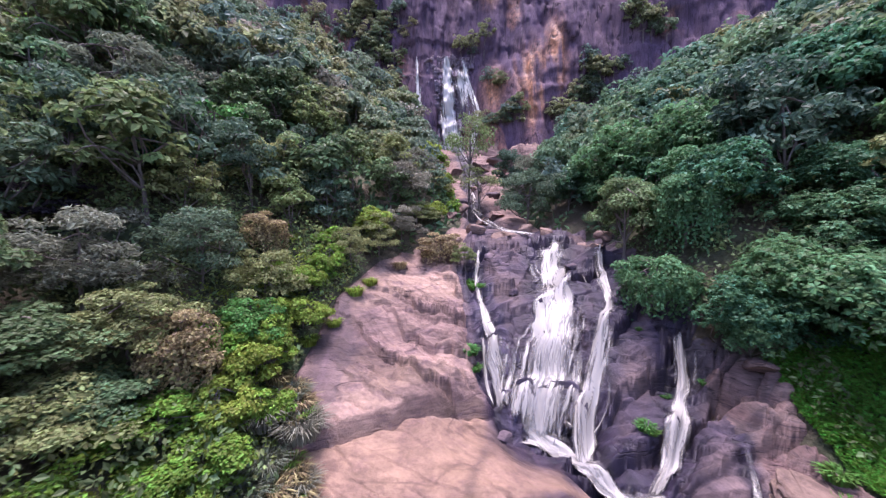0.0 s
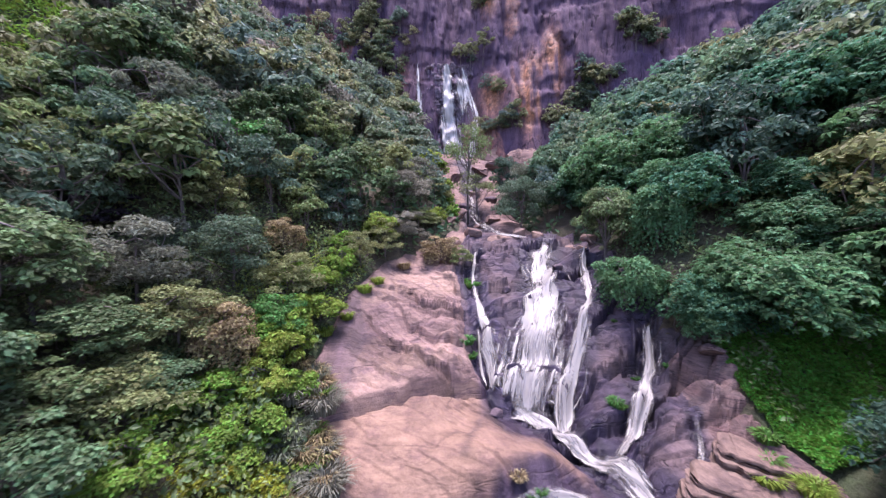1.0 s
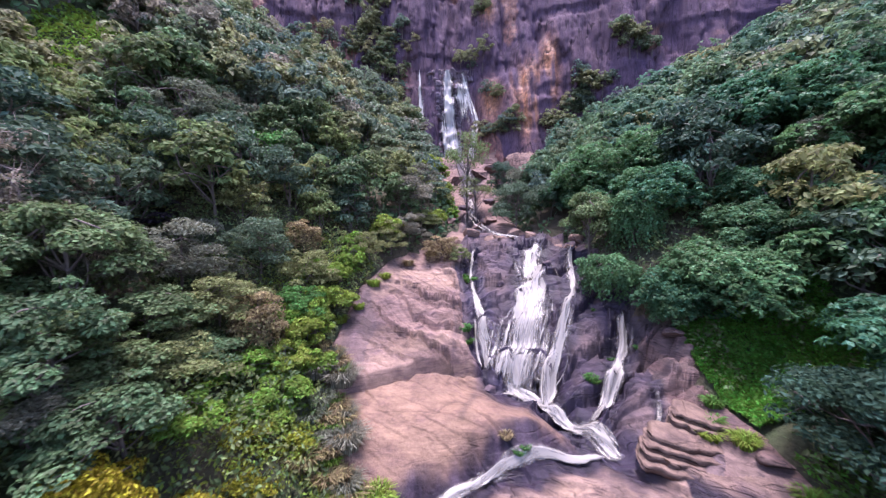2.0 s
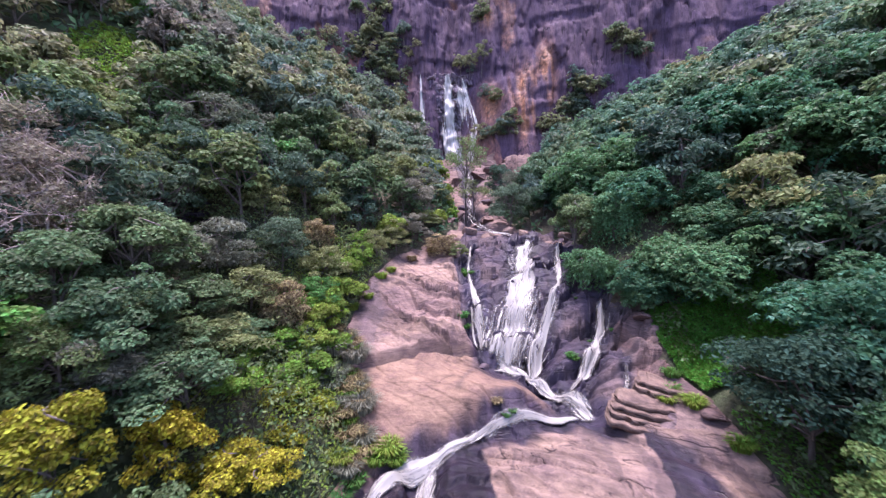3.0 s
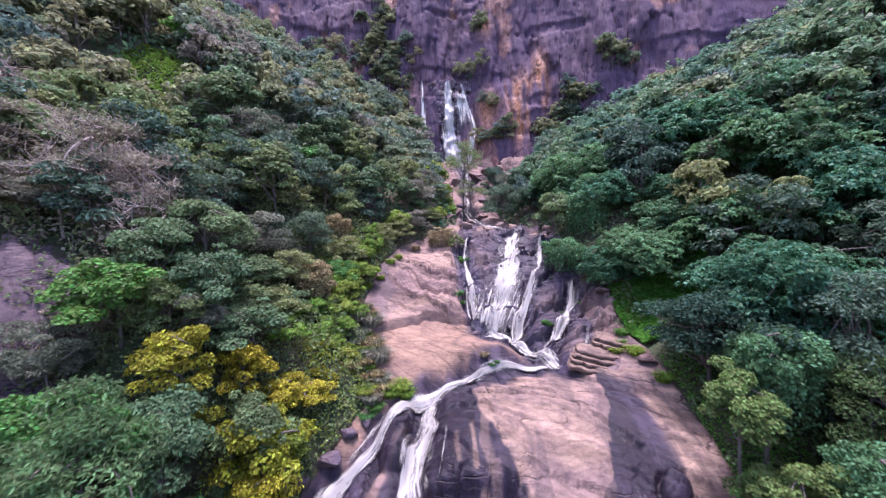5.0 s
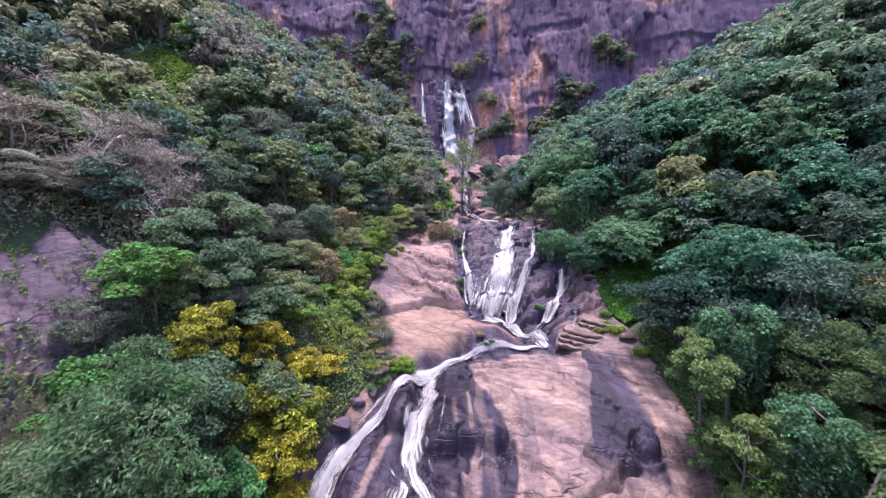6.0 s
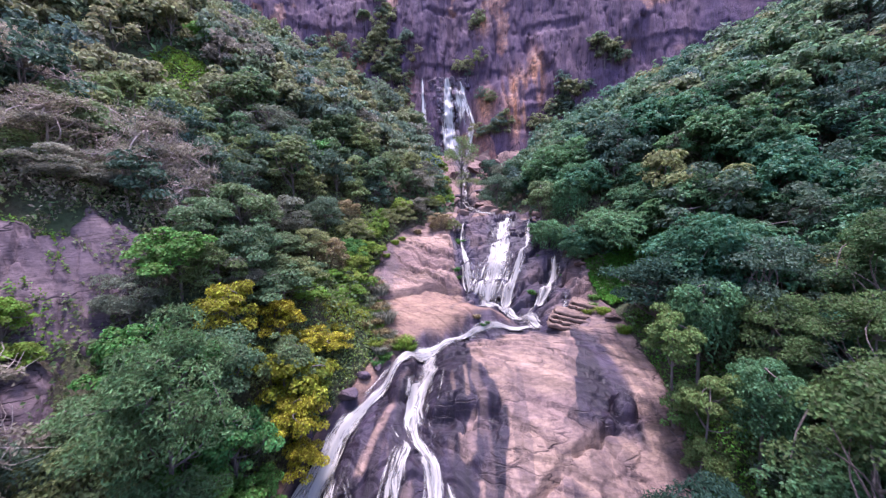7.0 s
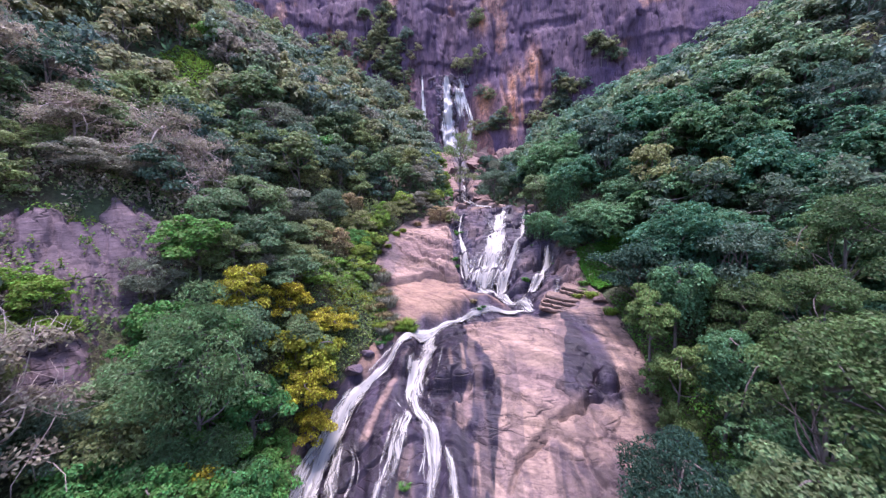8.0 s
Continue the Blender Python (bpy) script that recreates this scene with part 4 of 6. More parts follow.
cliff_fall("upper_waterfall", [(0.9, 75, 1.2), (1.2, 67, 1.5), (1.8, 58, 2.0), (3.0, 46, 2.4)], 21, "tall white plume dropping down the cliff", -0.6)
cliff_fall("upper_waterfall", [(5.4, 74, 0.7), (7.4, 66, 1.0), (9.0, 58, 1.3), (7.4, 46, 1.3)], 22, "thin broken veil of water on the cliff", 0.1)
cliff_fall("upper_waterfall", [(4.5, 73, 2.0), (6.0, 66, 3.4), (6.5, 55, 3.8), (6.0, 46, 3.0)], 24, "faint spray over the dark buttress", 0.55)
cliff_fall("upper_waterfall", [(-7.2, 75, 0.8), (-6.9, 65, 0.9), (-6.6, 56, 1.2)], 23, "faint trickle down the dark cliff", -0.1)


# ---- plants ----
def unit(v):
    return v / np.maximum(np.linalg.norm(v, axis=-1, keepdims=True), 1e-9)


def leaf_quads(c, out, size, rng, slim=0.42, droop=0.35, jitter=0.8, double=False):
    """One folded leaf at each place c, facing roughly along out."""
    n = len(c)
    nrm = unit(out + jitter * rng.normal(size=(n, 3)))
    ax = unit(np.cross(nrm, rng.normal(size=(n, 3))))
    bi = np.cross(nrm, ax)
    L = (size * rng.uniform(0.6, 1.25, n))[:, None]
    W = L * slim
    base, tip = c - ax * L * 0.5, c + ax * L * 0.5 - nrm * L * droop * 0.5
    mid = c + nrm * L * 0.06
    v = np.stack([base, mid + bi * W * 0.5 - nrm * L * 0.06, tip, mid - bi * W * 0.5 - nrm * L * 0.06], 1).reshape(-1, 3)
    return v, np.arange(4 * n).reshape(-1, 4)


def rosettes(c, out, size, rng, blades=7):
    """Whorls of long drooping leaves, as on umbrella-leaved trees."""
    n = len(c)
    nrm = unit(out + 0.35 * rng.normal(size=(n, 3)))
    ax = unit(np.cross(nrm, rng.normal(size=(n, 3))))
    bi = np.cross(nrm, ax)
    vs = []
    for k in range(blades):
        t = 2 * np.pi * k / blades + rng.uniform(-0.3, 0.3, n)
        d = ax * np.cos(t)[:, None] + bi * np.sin(t)[:, None]
        s = np.cross(nrm, d)
        L = (size * rng.uniform(0.7, 1.15, n))[:, None]
        W = 0.24 * L
        p0 = c + d * 0.06 * L
        pm = c + d * 0.6 * L + nrm * 0.10 * L
        p1 = c + d * L - nrm * rng.uniform(0.1, 0.45, n)[:, None] * L
        vs.append(np.stack([p0, pm + s * W, p1, pm - s * W], 1))
    v = np.stack(vs, 1).reshape(-1, 3)
    return v, np.arange(len(v)).reshape(-1, 4)


def tube(points, radii, sides=6):
    p, r = np.asarray(points, float), np.asarray(radii, float)
    t = unit(np.gradient(p, axis=0))
    ref = np.where(np.abs(t[:, :1]) > 0.9, np.array([[0, 1.0, 0]]), np.array([[1.0, 0, 0]]))
    a = unit(np.cross(t, ref))
    b = np.cross(t, a)
    th = np.linspace(0, 2 * np.pi, sides, endpoint=False)
    v = p[:, None] + r[:, None, None] * (a[:, None] * np.cos(th)[None, :, None] + b[:, None] * np.sin(th)[None, :, None])
    n = len(p)
    i, j = np.meshgrid(np.arange(n - 1), np.arange(sides), indexing="ij")
    k = (j + 1) % sides
    f = np.stack([i * sides + j, i * sides + k, (i + 1) * sides + k, (i + 1) * sides + j], -1).reshape(-1, 4)
    return v.reshape(-1, 3), f


def merge(pieces):
    vs, fs, base = [], [], 0
    for v, f in pieces:
        vs.append(v)
        fs.append(f + base)
        base += len(v)
    return np.concatenate(vs), np.concatenate(fs)


def limb(a, b, r0, r1, rng, sag=0.15, n=6, sides=5):
    k = np.linspace(0, 1, n)[:, None]
    a, b = np.array(a, float), np.array(b, float)
    l = np.linalg.norm(b - a)
    p = a + (b - a) * k + np.sin(k * np.pi) * rng.normal(size=3) * l * sag
    return tube(p, r0 + (r1 - r0) * k[:, 0], sides)


def sphere_points(n, rng, low=-0.35):
    z = rng.uniform(low, 1, n)
    t = rng.uniform(0, 2 * np.pi, n)
    s = np.sqrt(1 - z * z)
    return np.stack([s * np.cos(t), s * np.sin(t), z], 1)


def plant_meshes(kind, height, radius, leaves, leaf, seed, clumps=26, bare=0.45, flat=0.75):
    """Trunk and crown meshes of one plant that stands at the origin."""
    rng = np.random.default_rng(seed)
    wood, crown, tones = [], [], []
    lean = rng.normal(size=2) * 0.06 * height
    top = np.array([lean[0], lean[1], height * 0.8])
    nt = 8
    k = np.linspace(0, 1, nt)[:, None]
    line = np.array([0, 0, -0.6 * height]) * (1 - k) + top * k + np.c_[np.sin(k * 4 + seed) * 0.03 * height, np.cos(k * 3 + seed) * 0.03 * height, 0 * k] * k
    r0 = 0.018 * height + 0.05
    wood.append(tube(line, r0 * (1 - 0.75 * k[:, 0]), 7))
    mid_h = height * (bare + 1) / 2
    half_h = height * (1 - bare) / 2
    dirs = sphere_points(clumps, rng, -0.45 if kind != "umbrella" else -0.25)
    spread = rng.uniform(0.5, 1.15, clumps)[:, None] ** 0.7
    centre = np.array([lean[0], lean[1], mid_h])
    cs = centre + dirs * spread * np.array([radius * 0.8, radius * 0.8, half_h * 0.85])
    side = vnoise(np.arctan2(dirs[:, 1], dirs[:, 0]) * 0.9 + 40, dirs[:, 2] * 1.5, seed)
    cs = centre + (cs - centre) * (1 + 0.28 * side)[:, None]
    cs[:, :2] += rng.normal(size=(clumps, 2)) * 0.14 * radius
    cr = radius * (rng.uniform(0.15, 0.34, clumps) if kind != "umbrella" else rng.uniform(0.17, 0.42, clumps))
    for i, c in enumerate(cs):
        if i % 2 == 0:
            start = line[int(rng.integers(nt // 2, nt))]
            wood.append(limb(start, c, r0 * 0.35, 0.02, rng))
    per = np.maximum((leaves * cr ** 2 / (cr ** 2).sum()).astype(int), 6)
    for c, r, n in zip(cs, cr, per):
        d = sphere_points(n, rng, -0.25 if kind != "umbrella" else -0.2)
        rough = rng.uniform(0.72, 1.16, n)[:, None] if kind != "umbrella" else rng.uniform(0.85, 1.05, n)[:, None]
        p = c + d * r * rough * np.array([1.15, 1.15, flat])
        if kind == "umbrella":
            crown.append(rosettes(p, d * 0.8 + np.array([0, 0, 0.8]), leaf, rng, 6))
        elif kind == "feather":
            crown.append(leaf_quads(p, d * 0.5 + np.array([0, 0, 0.8]), leaf, rng, 0.34, 0.6, 0.5))
        elif kind == "broad":
            crown.append(leaf_quads(p, d + np.array([0, 0, 0.6]), leaf, rng, 0.6, 0.4, 0.45))
        else:
            crown.append(leaf_quads(p, d + np.array([0, 0, 0.45]), leaf, rng, 0.5, 0.35, 0.55))
        tones.append(np.full(len(crown[-1][0]), rng.uniform(-1, 1)))
    if kind == "vine":
        n = leaves // 2
        t = rng.uniform(0, 2 * np.pi, n // 12)
        for a in t:
            rr = radius * rng.uniform(0.6, 1.0)
            z1 = mid_h + half_h * rng.uniform(-0.2, 0.5)
            m = 12
            z = z1 - np.linspace(0, rng.uniform(0.4, 1.0) * height * 0.6, m)
            p = np.stack([lean[0] + rr * np.cos(a) + rng.normal(size=m) * 0.08, lean[1] + rr * np.sin(a) + rng.normal(size=m) * 0.08, z], 1)
            o = np.tile([np.cos(a), np.sin(a), 0.2], (m, 1))
            crown.append(leaf_quads(p, o, leaf, rng, 0.6, 0.5, 0.4))
            tones.append(np.full(len(crown[-1][0]), rng.uniform(-1, 1)))
    if kind == "twiggy":
        for c in cs:
            for _ in range(9):
                e = c + rng.normal(size=3) * radius * 0.28 + np.array([0, 0, 0.1 * radius])
                wood.append(limb(c, e, 0.022, 0.006, rng, 0.2, 4, 3))
    return merge(wood), merge(crown), np.concatenate(tones)


PROTOTYPES = []


def prototype(name, label, category, kind, height, radius, leaves, leaf, seed, mat, bark=None, **more):
    (wv, wf), (cv, cf), tone = plant_meshes(kind, height, radius, leaves, leaf, seed, **more)
    ob = thing(name, label, category)
    part("trunk", mesh_from("trunk", wv, wf, bark or BARK), ob)
    me = mesh_from("crown", cv, cf, LEAF[mat], False)
    me.attributes.new("spray", "FLOAT", "POINT").data.foreach_set("value", tone.astype(np.float32))
    part("crown", me, ob)
    PROTOTYPES.append(ob)
    return ob


def stand(proto, x, y, scale, turn, label="", sink=0.25, group="", squash=1.0, z=None):
    """One plant on the slope; scale relative to its prototype."""
    z = float(land(x, y)) - sink if z is None else z
    m = Matrix.LocRotScale((x, y, z), Euler((0, 0, turn)), None)
    ob = copy_thing(proto, m)
    ob.scale = (scale, scale, scale * squash)
    if label:
        ob["label"] = label
    if group:
        ob["group"] = group
    return ob


UMB = "umbrella-leaved tree with dark teal rosettes on the slope"
MIX = "leafy green hillside tree in dense forest"
BLU = "dark blue-green tree with small leaves in dense forest"
OLV = "olive-green forest tree with small leaves"
GRY = "grey-green feathery tree on the hillside"
BSH = "yellow-green leafy bush at the forest edge"
# fine prototypes for plants that the camera passes near
FINE = {
    "umb": [prototype("tree", UMB, "tree", "umbrella", 6.0, 3.2, 2300, 0.30, s, "teal", clumps=52, bare=0.0, flat=1.05) for s in (1, 2)],
    "deep": [prototype("tree", MIX, "tree", "broad", 6.0, 2.5, 6000, 0.25, s, "deep", clumps=34, bare=0.05) for s in (3, 4)],
    "blue": [prototype("tree", BLU, "tree", "fine", 6.0, 2.7, 7500, 0.24, 9, "blue", clumps=38, bare=0.05)],
    "olive": [prototype("tree", OLV, "tree", "fine", 6.0, 2.5, 7000, 0.24, s, "olive", clumps=36, bare=0.05) for s in (5, 6)],
    "grey": [prototype("tree", GRY, "tree", "feather", 6.0, 2.6, 6500, 0.27, 7, "grey", clumps=34, bare=0.1)],
    "lime": [prototype("bush", BSH, "bush", "broad", 3.2, 1.9, 4000, 0.24, s, "lime", clumps=28, bare=0.0) for s in (8, 10)],
    "fern": [prototype("bush", "fresh green drooping bush on the wet ledge", "bush", "vine", 3.0, 1.8, 4600, 0.22, 20, "vine", clumps=30, bare=0.0)],
    "leafy": [prototype("tree", "bright green broad-leaved tree beside the stream", "tree", "broad", 6.0, 2.4, 5600, 0.27, 21, "fern", clumps=30, bare=0.05)],
    "pale": [prototype("tree", "pale yellow-green tree with sunlit glossy leaves", "tree", "broad", 6.0, 2.3, 5200, 0.26, 22, "pale", clumps=28, bare=0.1)],
    "yellow": [prototype("tree", "yellowing leafy tree on the stream bank", "tree", "broad", 5.0, 2.1, 5200, 0.22, 23, "yellow", clumps=30, bare=0.0)],
    "tan": [prototype("tree", "tree draped in dry tan creepers", "tree", "vine", 5.0, 1.9, 4200, 0.24, 24, "tan", clumps=24, bare=0.1)],
    "vine": [prototype("tree", "rounded tree wholly draped in green vines", "tree", "vine", 4.5, 1.9, 5200, 0.22, 25, "vine", clumps=26, bare=0.0)],
    "dusk": [prototype("tree", "dark purple-leaved tree among green ones", "tree", "broad", 5.5, 2.5, 4200, 0.28, 26, "dusk", clumps=28, bare=0.05)],
    "bare": [prototype("tree", "greyish half-bare tree with pale twisted limbs", "tree", "twiggy", 7.5, 2.8, 4600, 0.24, 27, "dun", BARK_PALE, clumps=34, bare=0.12)],
    "sparse": [prototype("tree", "slender open-crowned tree before the upper fall", "tree", "fine", 9.0, 3.2, 2200, 0.30, 29, "olive", clumps=30, bare=0.3)],
    "rich": [prototype("tree", "large leafy green tree close to the stream", "tree", "broad", 7.0, 3.2, 15000, 0.19, 42, "moss", clumps=46, bare=0.05)],
    "night": [prototype("tree", "dark blue-green tree with fine dense foliage", "tree", "fine", 6.0, 2.7, 8500, 0.22, 45, "night", clumps=40, bare=0.05)],
    "plume": [prototype("tree", "feathery dull green bush beside the rock dome", "tree", "feather", 6.0, 2.7, 11000, 0.22, 48, "night", clumps=46, bare=0.0)],
    "snag": [prototype("tree", "bare pale tree with twisted white limbs", "tree", "twiggy", 6.5, 2.2, 120, 0.2, 41, "mauve", BARK_PALE, clumps=14, bare=0.3)],
    "feather": [prototype("tree", "tall feathery dark green tree near the stream", "tree", "feather", 8.0, 3.4, 13000, 0.27, 28, "sage", clumps=46, bare=0.05)],
}
# lighter prototypes for the forest behind
PLAIN = {
    "umb": [prototype("tree", UMB, "tree", "umbrella", 6.0, 3.2, 680, 0.46, s, "teal", clumps=36, bare=0.0, flat=1.0) for s in (11, 12)],
    "deep": [prototype("tree", MIX, "tree", "broad", 6.5, 2.7, 1700, 0.46, s, "deep", clumps=28, bare=0.05) for s in (13, 14)],
    "blue": [prototype("tree", BLU, "tree", "fine", 6.5, 2.7, 1800, 0.43, 19, "blue", clumps=30, bare=0.05)],
    "olive": [prototype("tree", OLV, "tree", "fine", 6.5, 2.6, 1800, 0.43, s, "olive", clumps=30, bare=0.05) for s in (15, 16)],
    "grey": [prototype("tree", GRY, "tree", "feather", 6.5, 2.8, 1900, 0.46, 17, "grey", clumps=28, bare=0.1)],
    "leafy": [prototype("tree", "bright green broad-leaved forest tree", "tree", "broad", 6.0, 2.4, 1700, 0.42, 46, "fern", clumps=26, bare=0.05)],
    "lime": [prototype("bush", BSH, "bush", "broad", 3.6, 2.2, 1300, 0.38, 18, "lime", clumps=20, bare=0.0)],
    "bare": [prototype("tree", "greyish half-bare tree on the dry slope", "tree", "twiggy", 7.0, 2.8, 1500, 0.36, 43, "dun", BARK_PALE, clumps=22, bare=0.1)],
}
TAKEN = []


def hero(kind, x, y, top, radius, turn=0.0, label="", group=""):
    """A plant known by its place, the height of its top and its crown's radius."""
    proto = FINE[kind][len(TAKEN) % len(FINE[kind])]
    r0 = {"umb": 3.2, "lime": 1.9, "fern": 1.8, "yellow": 2.1, "tan": 1.9, "vine": 1.9, "bare": 2.8, "snag": 2.2, "rich": 3.2, "feather": 3.4, "sparse": 3.2, "pale": 2.3, "leafy": 2.4, "blue": 2.7, "night": 2.7, "plume": 2.7, "grey": 2.6, "dusk": 2.5}.get(kind, 2.5)
    h0 = {"lime": 3.2, "fern": 3.0, "yellow": 5.0, "tan": 5.0, "vine": 4.5, "bare": 7.5, "snag": 6.5, "rich": 7.0, "feather": 8.0, "sparse": 9.0, "dusk": 5.5}.get(kind, 6.0)
    s = radius / r0
    tall = max(top - float(land(x, y)) + 0.2, 0.6)
    TAKEN.append((x, y, radius * 0.8))
    squash = min(max(tall / (h0 * s), 0.85 if kind == "umb" else 0.6), 1.15)
    lift = tall - h0 * s * squash
    if lift > 0.9 and kind != "vine":
        stand(proto, x + 0.3 * radius, y - 0.2 * radius, s * 0.85, turn + 2.2, label, 0.2, group, min((lift + 0.45 * h0 * s) / (h0 * s * 0.85), 1.15))
    return stand(proto, x, y, s, turn, label, 0.2, group, squash, float(land(x, y)) - 0.2 + lift)


def heroes():
    for row in (
        ("feather", -13.2, -5.0, 22.8, 3.2), ("deep", -13.0, -0.6, 22.3, 2.3), ("yellow", -9.8, 2.9, 20.0, 2.5), ("yellow", -14.3, 2.5, 24.6, 1.9), ("yellow", -9.0, 0.8, 17.4, 1.6),
        ("yellow", -12.0, 5.4, 22.8, 1.6), ("yellow", -10.4, 6.3, 19.9, 1.6), ("leafy", -13.9, -2.6, 22.4, 2.2), ("deep", -12.2, 7.6, 24.6, 2.3),
        ("leafy", -9.9, -3.9, 13.8, 1.7), ("leafy", -11.0, -5.4, 14.0, 1.9), ("leafy", -9.9, -6.9, 15.4, 1.6), ("leafy", -12.4, -8.6, 16.4, 1.8), ("olive", -12.4, 11.0, 24.8, 2.2), ("tan", -11.2, 23.4, 30.6, 1.5), ("tan", -11.4, 14.8, 26.4, 1.6),
        ("leafy", -18.0, -1.0, 22.6, 2.2), ("lime", -23.0, -2.8, 24.0, 1.4), ("lime", -24.6, -3.2, 24.8, 1.3), ("leafy", -18.4, 4.0, 28.0, 2.6), ("bare", -25.2, 10.0, 37.0, 3.2), ("bare", -21.6, 9.6, 35.0, 2.6), ("bare", -29.5, 6.5, 37.5, 2.8),
        ("snag", -20.6, 7.6, 31.6, 1.8), ("snag", -24.0, 6.6, 34.0, 2.0), ("snag", -34.0, 12.0, 43.0, 2.2), ("snag", -36.5, 13.0, 44.0, 2.2), ("dusk", -20.4, 19.4, 32.0, 2.6), ("umb", -20.6, 24.6, 36.0, 2.6), ("grey", -16.4, 16.2, 30.4, 2.7), ("grey", -18.0, 12.6, 29.5, 2.4),
        ("lime", -8.8, 13.4, 21.9, 1.6), ("lime", -8.5, 15.2, 22.8, 1.3), ("lime", -8.6, 17.6, 24.4, 1.4), ("lime", -8.3, 20.6, 25.6, 1.3), ("lime", -7.9, 23.4, 27.0, 1.1), ("lime", -9.6, 14.8, 23.4, 1.4), ("leafy", -10.2, 18.2, 26.2, 1.6), ("lime", -10.2, 22.0, 27.6, 1.4), ("lime", -9.4, 16.4, 24.2, 1.7), ("lime", -9.0, 19.2, 25.9, 1.5), ("lime", -10.6, 13.0, 23.2, 1.7), ("lime", -8.4, 22.4, 27.2, 1.2),
        ("olive", -10.4, 20.4, 28.2, 1.9), ("blue", -13.4, 19.6, 30.4, 2.4), ("yellow", -8.8, 9.0, 19.2, 1.4), ("yellow", -9.7, 10.6, 21.0, 1.7), ("lime", -8.3, 12.0, 20.8, 1.3), ("yellow", -8.7, 6.8, 19.4, 1.5), ("yellow", -7.6, 11.2, 20.0, 1.1),
        ("umb", 18.8, 16.8, 28.8, 4.0), ("umb", 16.0, 17.4, 26.8, 2.6), ("blue", 17.6, 9.4, 23.6, 1.9), ("umb", 25.6, 10.4, 28.0, 3.2), ("umb", 21.2, 19.2, 31.6, 3.2), ("umb", 27.4, 15.6, 32.4, 3.3), ("umb", 23.2, 21.0, 34.0, 3.0), ("umb", 14.4, 16.6, 25.4, 1.3),
        ("fern", 12.2, 20.8, 28.0, 2.1), ("night", 17.2, 6.3, 25.8, 3.6), ("pale", 14.8, 0.5, 22.6, 1.6), ("pale", 15.0, -1.7, 19.5, 1.4), ("vine", 17.6, -2.6, 21.0, 1.7),
        ("vine", 17.4, 2.2, 24.8, 2.0), ("plume", 11.8, -8.2, 17.6, 3.0), ("rich", 16.8, -9.2, 23.4, 3.4), ("deep", 14.0, -11.6, 19.6, 2.0), ("rich", 21.0, -4.6, 24.6, 2.2),
        ("blue", 22.0, 2.4, 26.6, 2.8), ("rich", 20.4, 0.2, 23.6, 2.4), ("rich", 24.8, -2.0, 29.0, 3.0), ("deep", 12.6, 25.4, 33.5, 2.4), ("vine", 15.4, 22.8, 33.6, 2.2), ("vine", 17.6, 25.4, 35.4, 2.4),
        ("blue", 8.6, 36.6, 34.6, 2.6), ("sparse", 3.6, 48.0, 43.4, 3.4), ("blue", 9.4, 50.0, 39.0, 2.4), ("olive", -0.6, 46.0, 36.0, 2.2), ("grey", 10.4, 44.0, 37.0, 2.4), ("lime", -1.0, 56.0, 40.0, 2.2), ("lime", -2.6, 52.0, 41.0, 2.4), ("lime", -6.8, 45.0, 37.8, 2.6), ("lime", -5.4, 50.0, 39.8, 2.4), ("lime", -8.5, 40.0, 37.0, 2.4), ("tan", -0.4, 30.4, 28.9, 1.7), ("olive", -2.4, 34.0, 31.6, 1.8), ("olive", 1.8, 28.4, 27.9, 0.9), ("olive", -6.6, 26.6, 29.4, 1.3), ("olive", -5.2, 29.4, 30.2, 1.5), ("grey", -3.6, 31.6, 31.0, 1.6), ("lime", -7.6, 24.8, 28.4, 1.3),
        ("olive", -13.8, 15.0, 27.2, 2.1), ("deep", -15.8, 12.0, 27.2, 2.2), ("deep", -16.8, 8.8, 27.2, 2.3), ("grey", -14.8, 5.8, 25.4, 1.7), ("grey", -27.0, 4.4, 33.4, 2.6), ("grey", -24.8, 6.0, 32.4, 2.0), ("olive", -30.0, 3.6, 34.6, 2.6), ("lime", -11.4, 9.4, 22.8, 1.5), ("lime", -10.0, 11.2, 21.6, 1.5), ("deep", -14.4, 9.6, 25.4, 2.1), ("deep", -13.2, 12.6, 24.6, 1.9), ("lime", -11.6, 16.8, 25.6, 1.6), ("lime", -9.2, 3.6, 17.6, 1.4), ("deep", -11.2, 2.6, 20.4, 1.8), ("leafy", -11.6, -1.6, 17.8, 1.9), ("leafy", -12.0, -6.8, 15.8, 2.2), ("leafy", -15.2, -7.3, 15.4, 1.8), ("leafy", -17.0, -8.0, 16.6, 1.9), ("yellow", -12.2, -6.4, 15.6, 1.7), ("leafy", -10.8, -10.4, 15.8, 1.8), ("leafy", -13.0, -11.6, 17.4, 2.0),
    ):
        hero(*row, turn=0.7 * row[1] + row[2])


heroes()


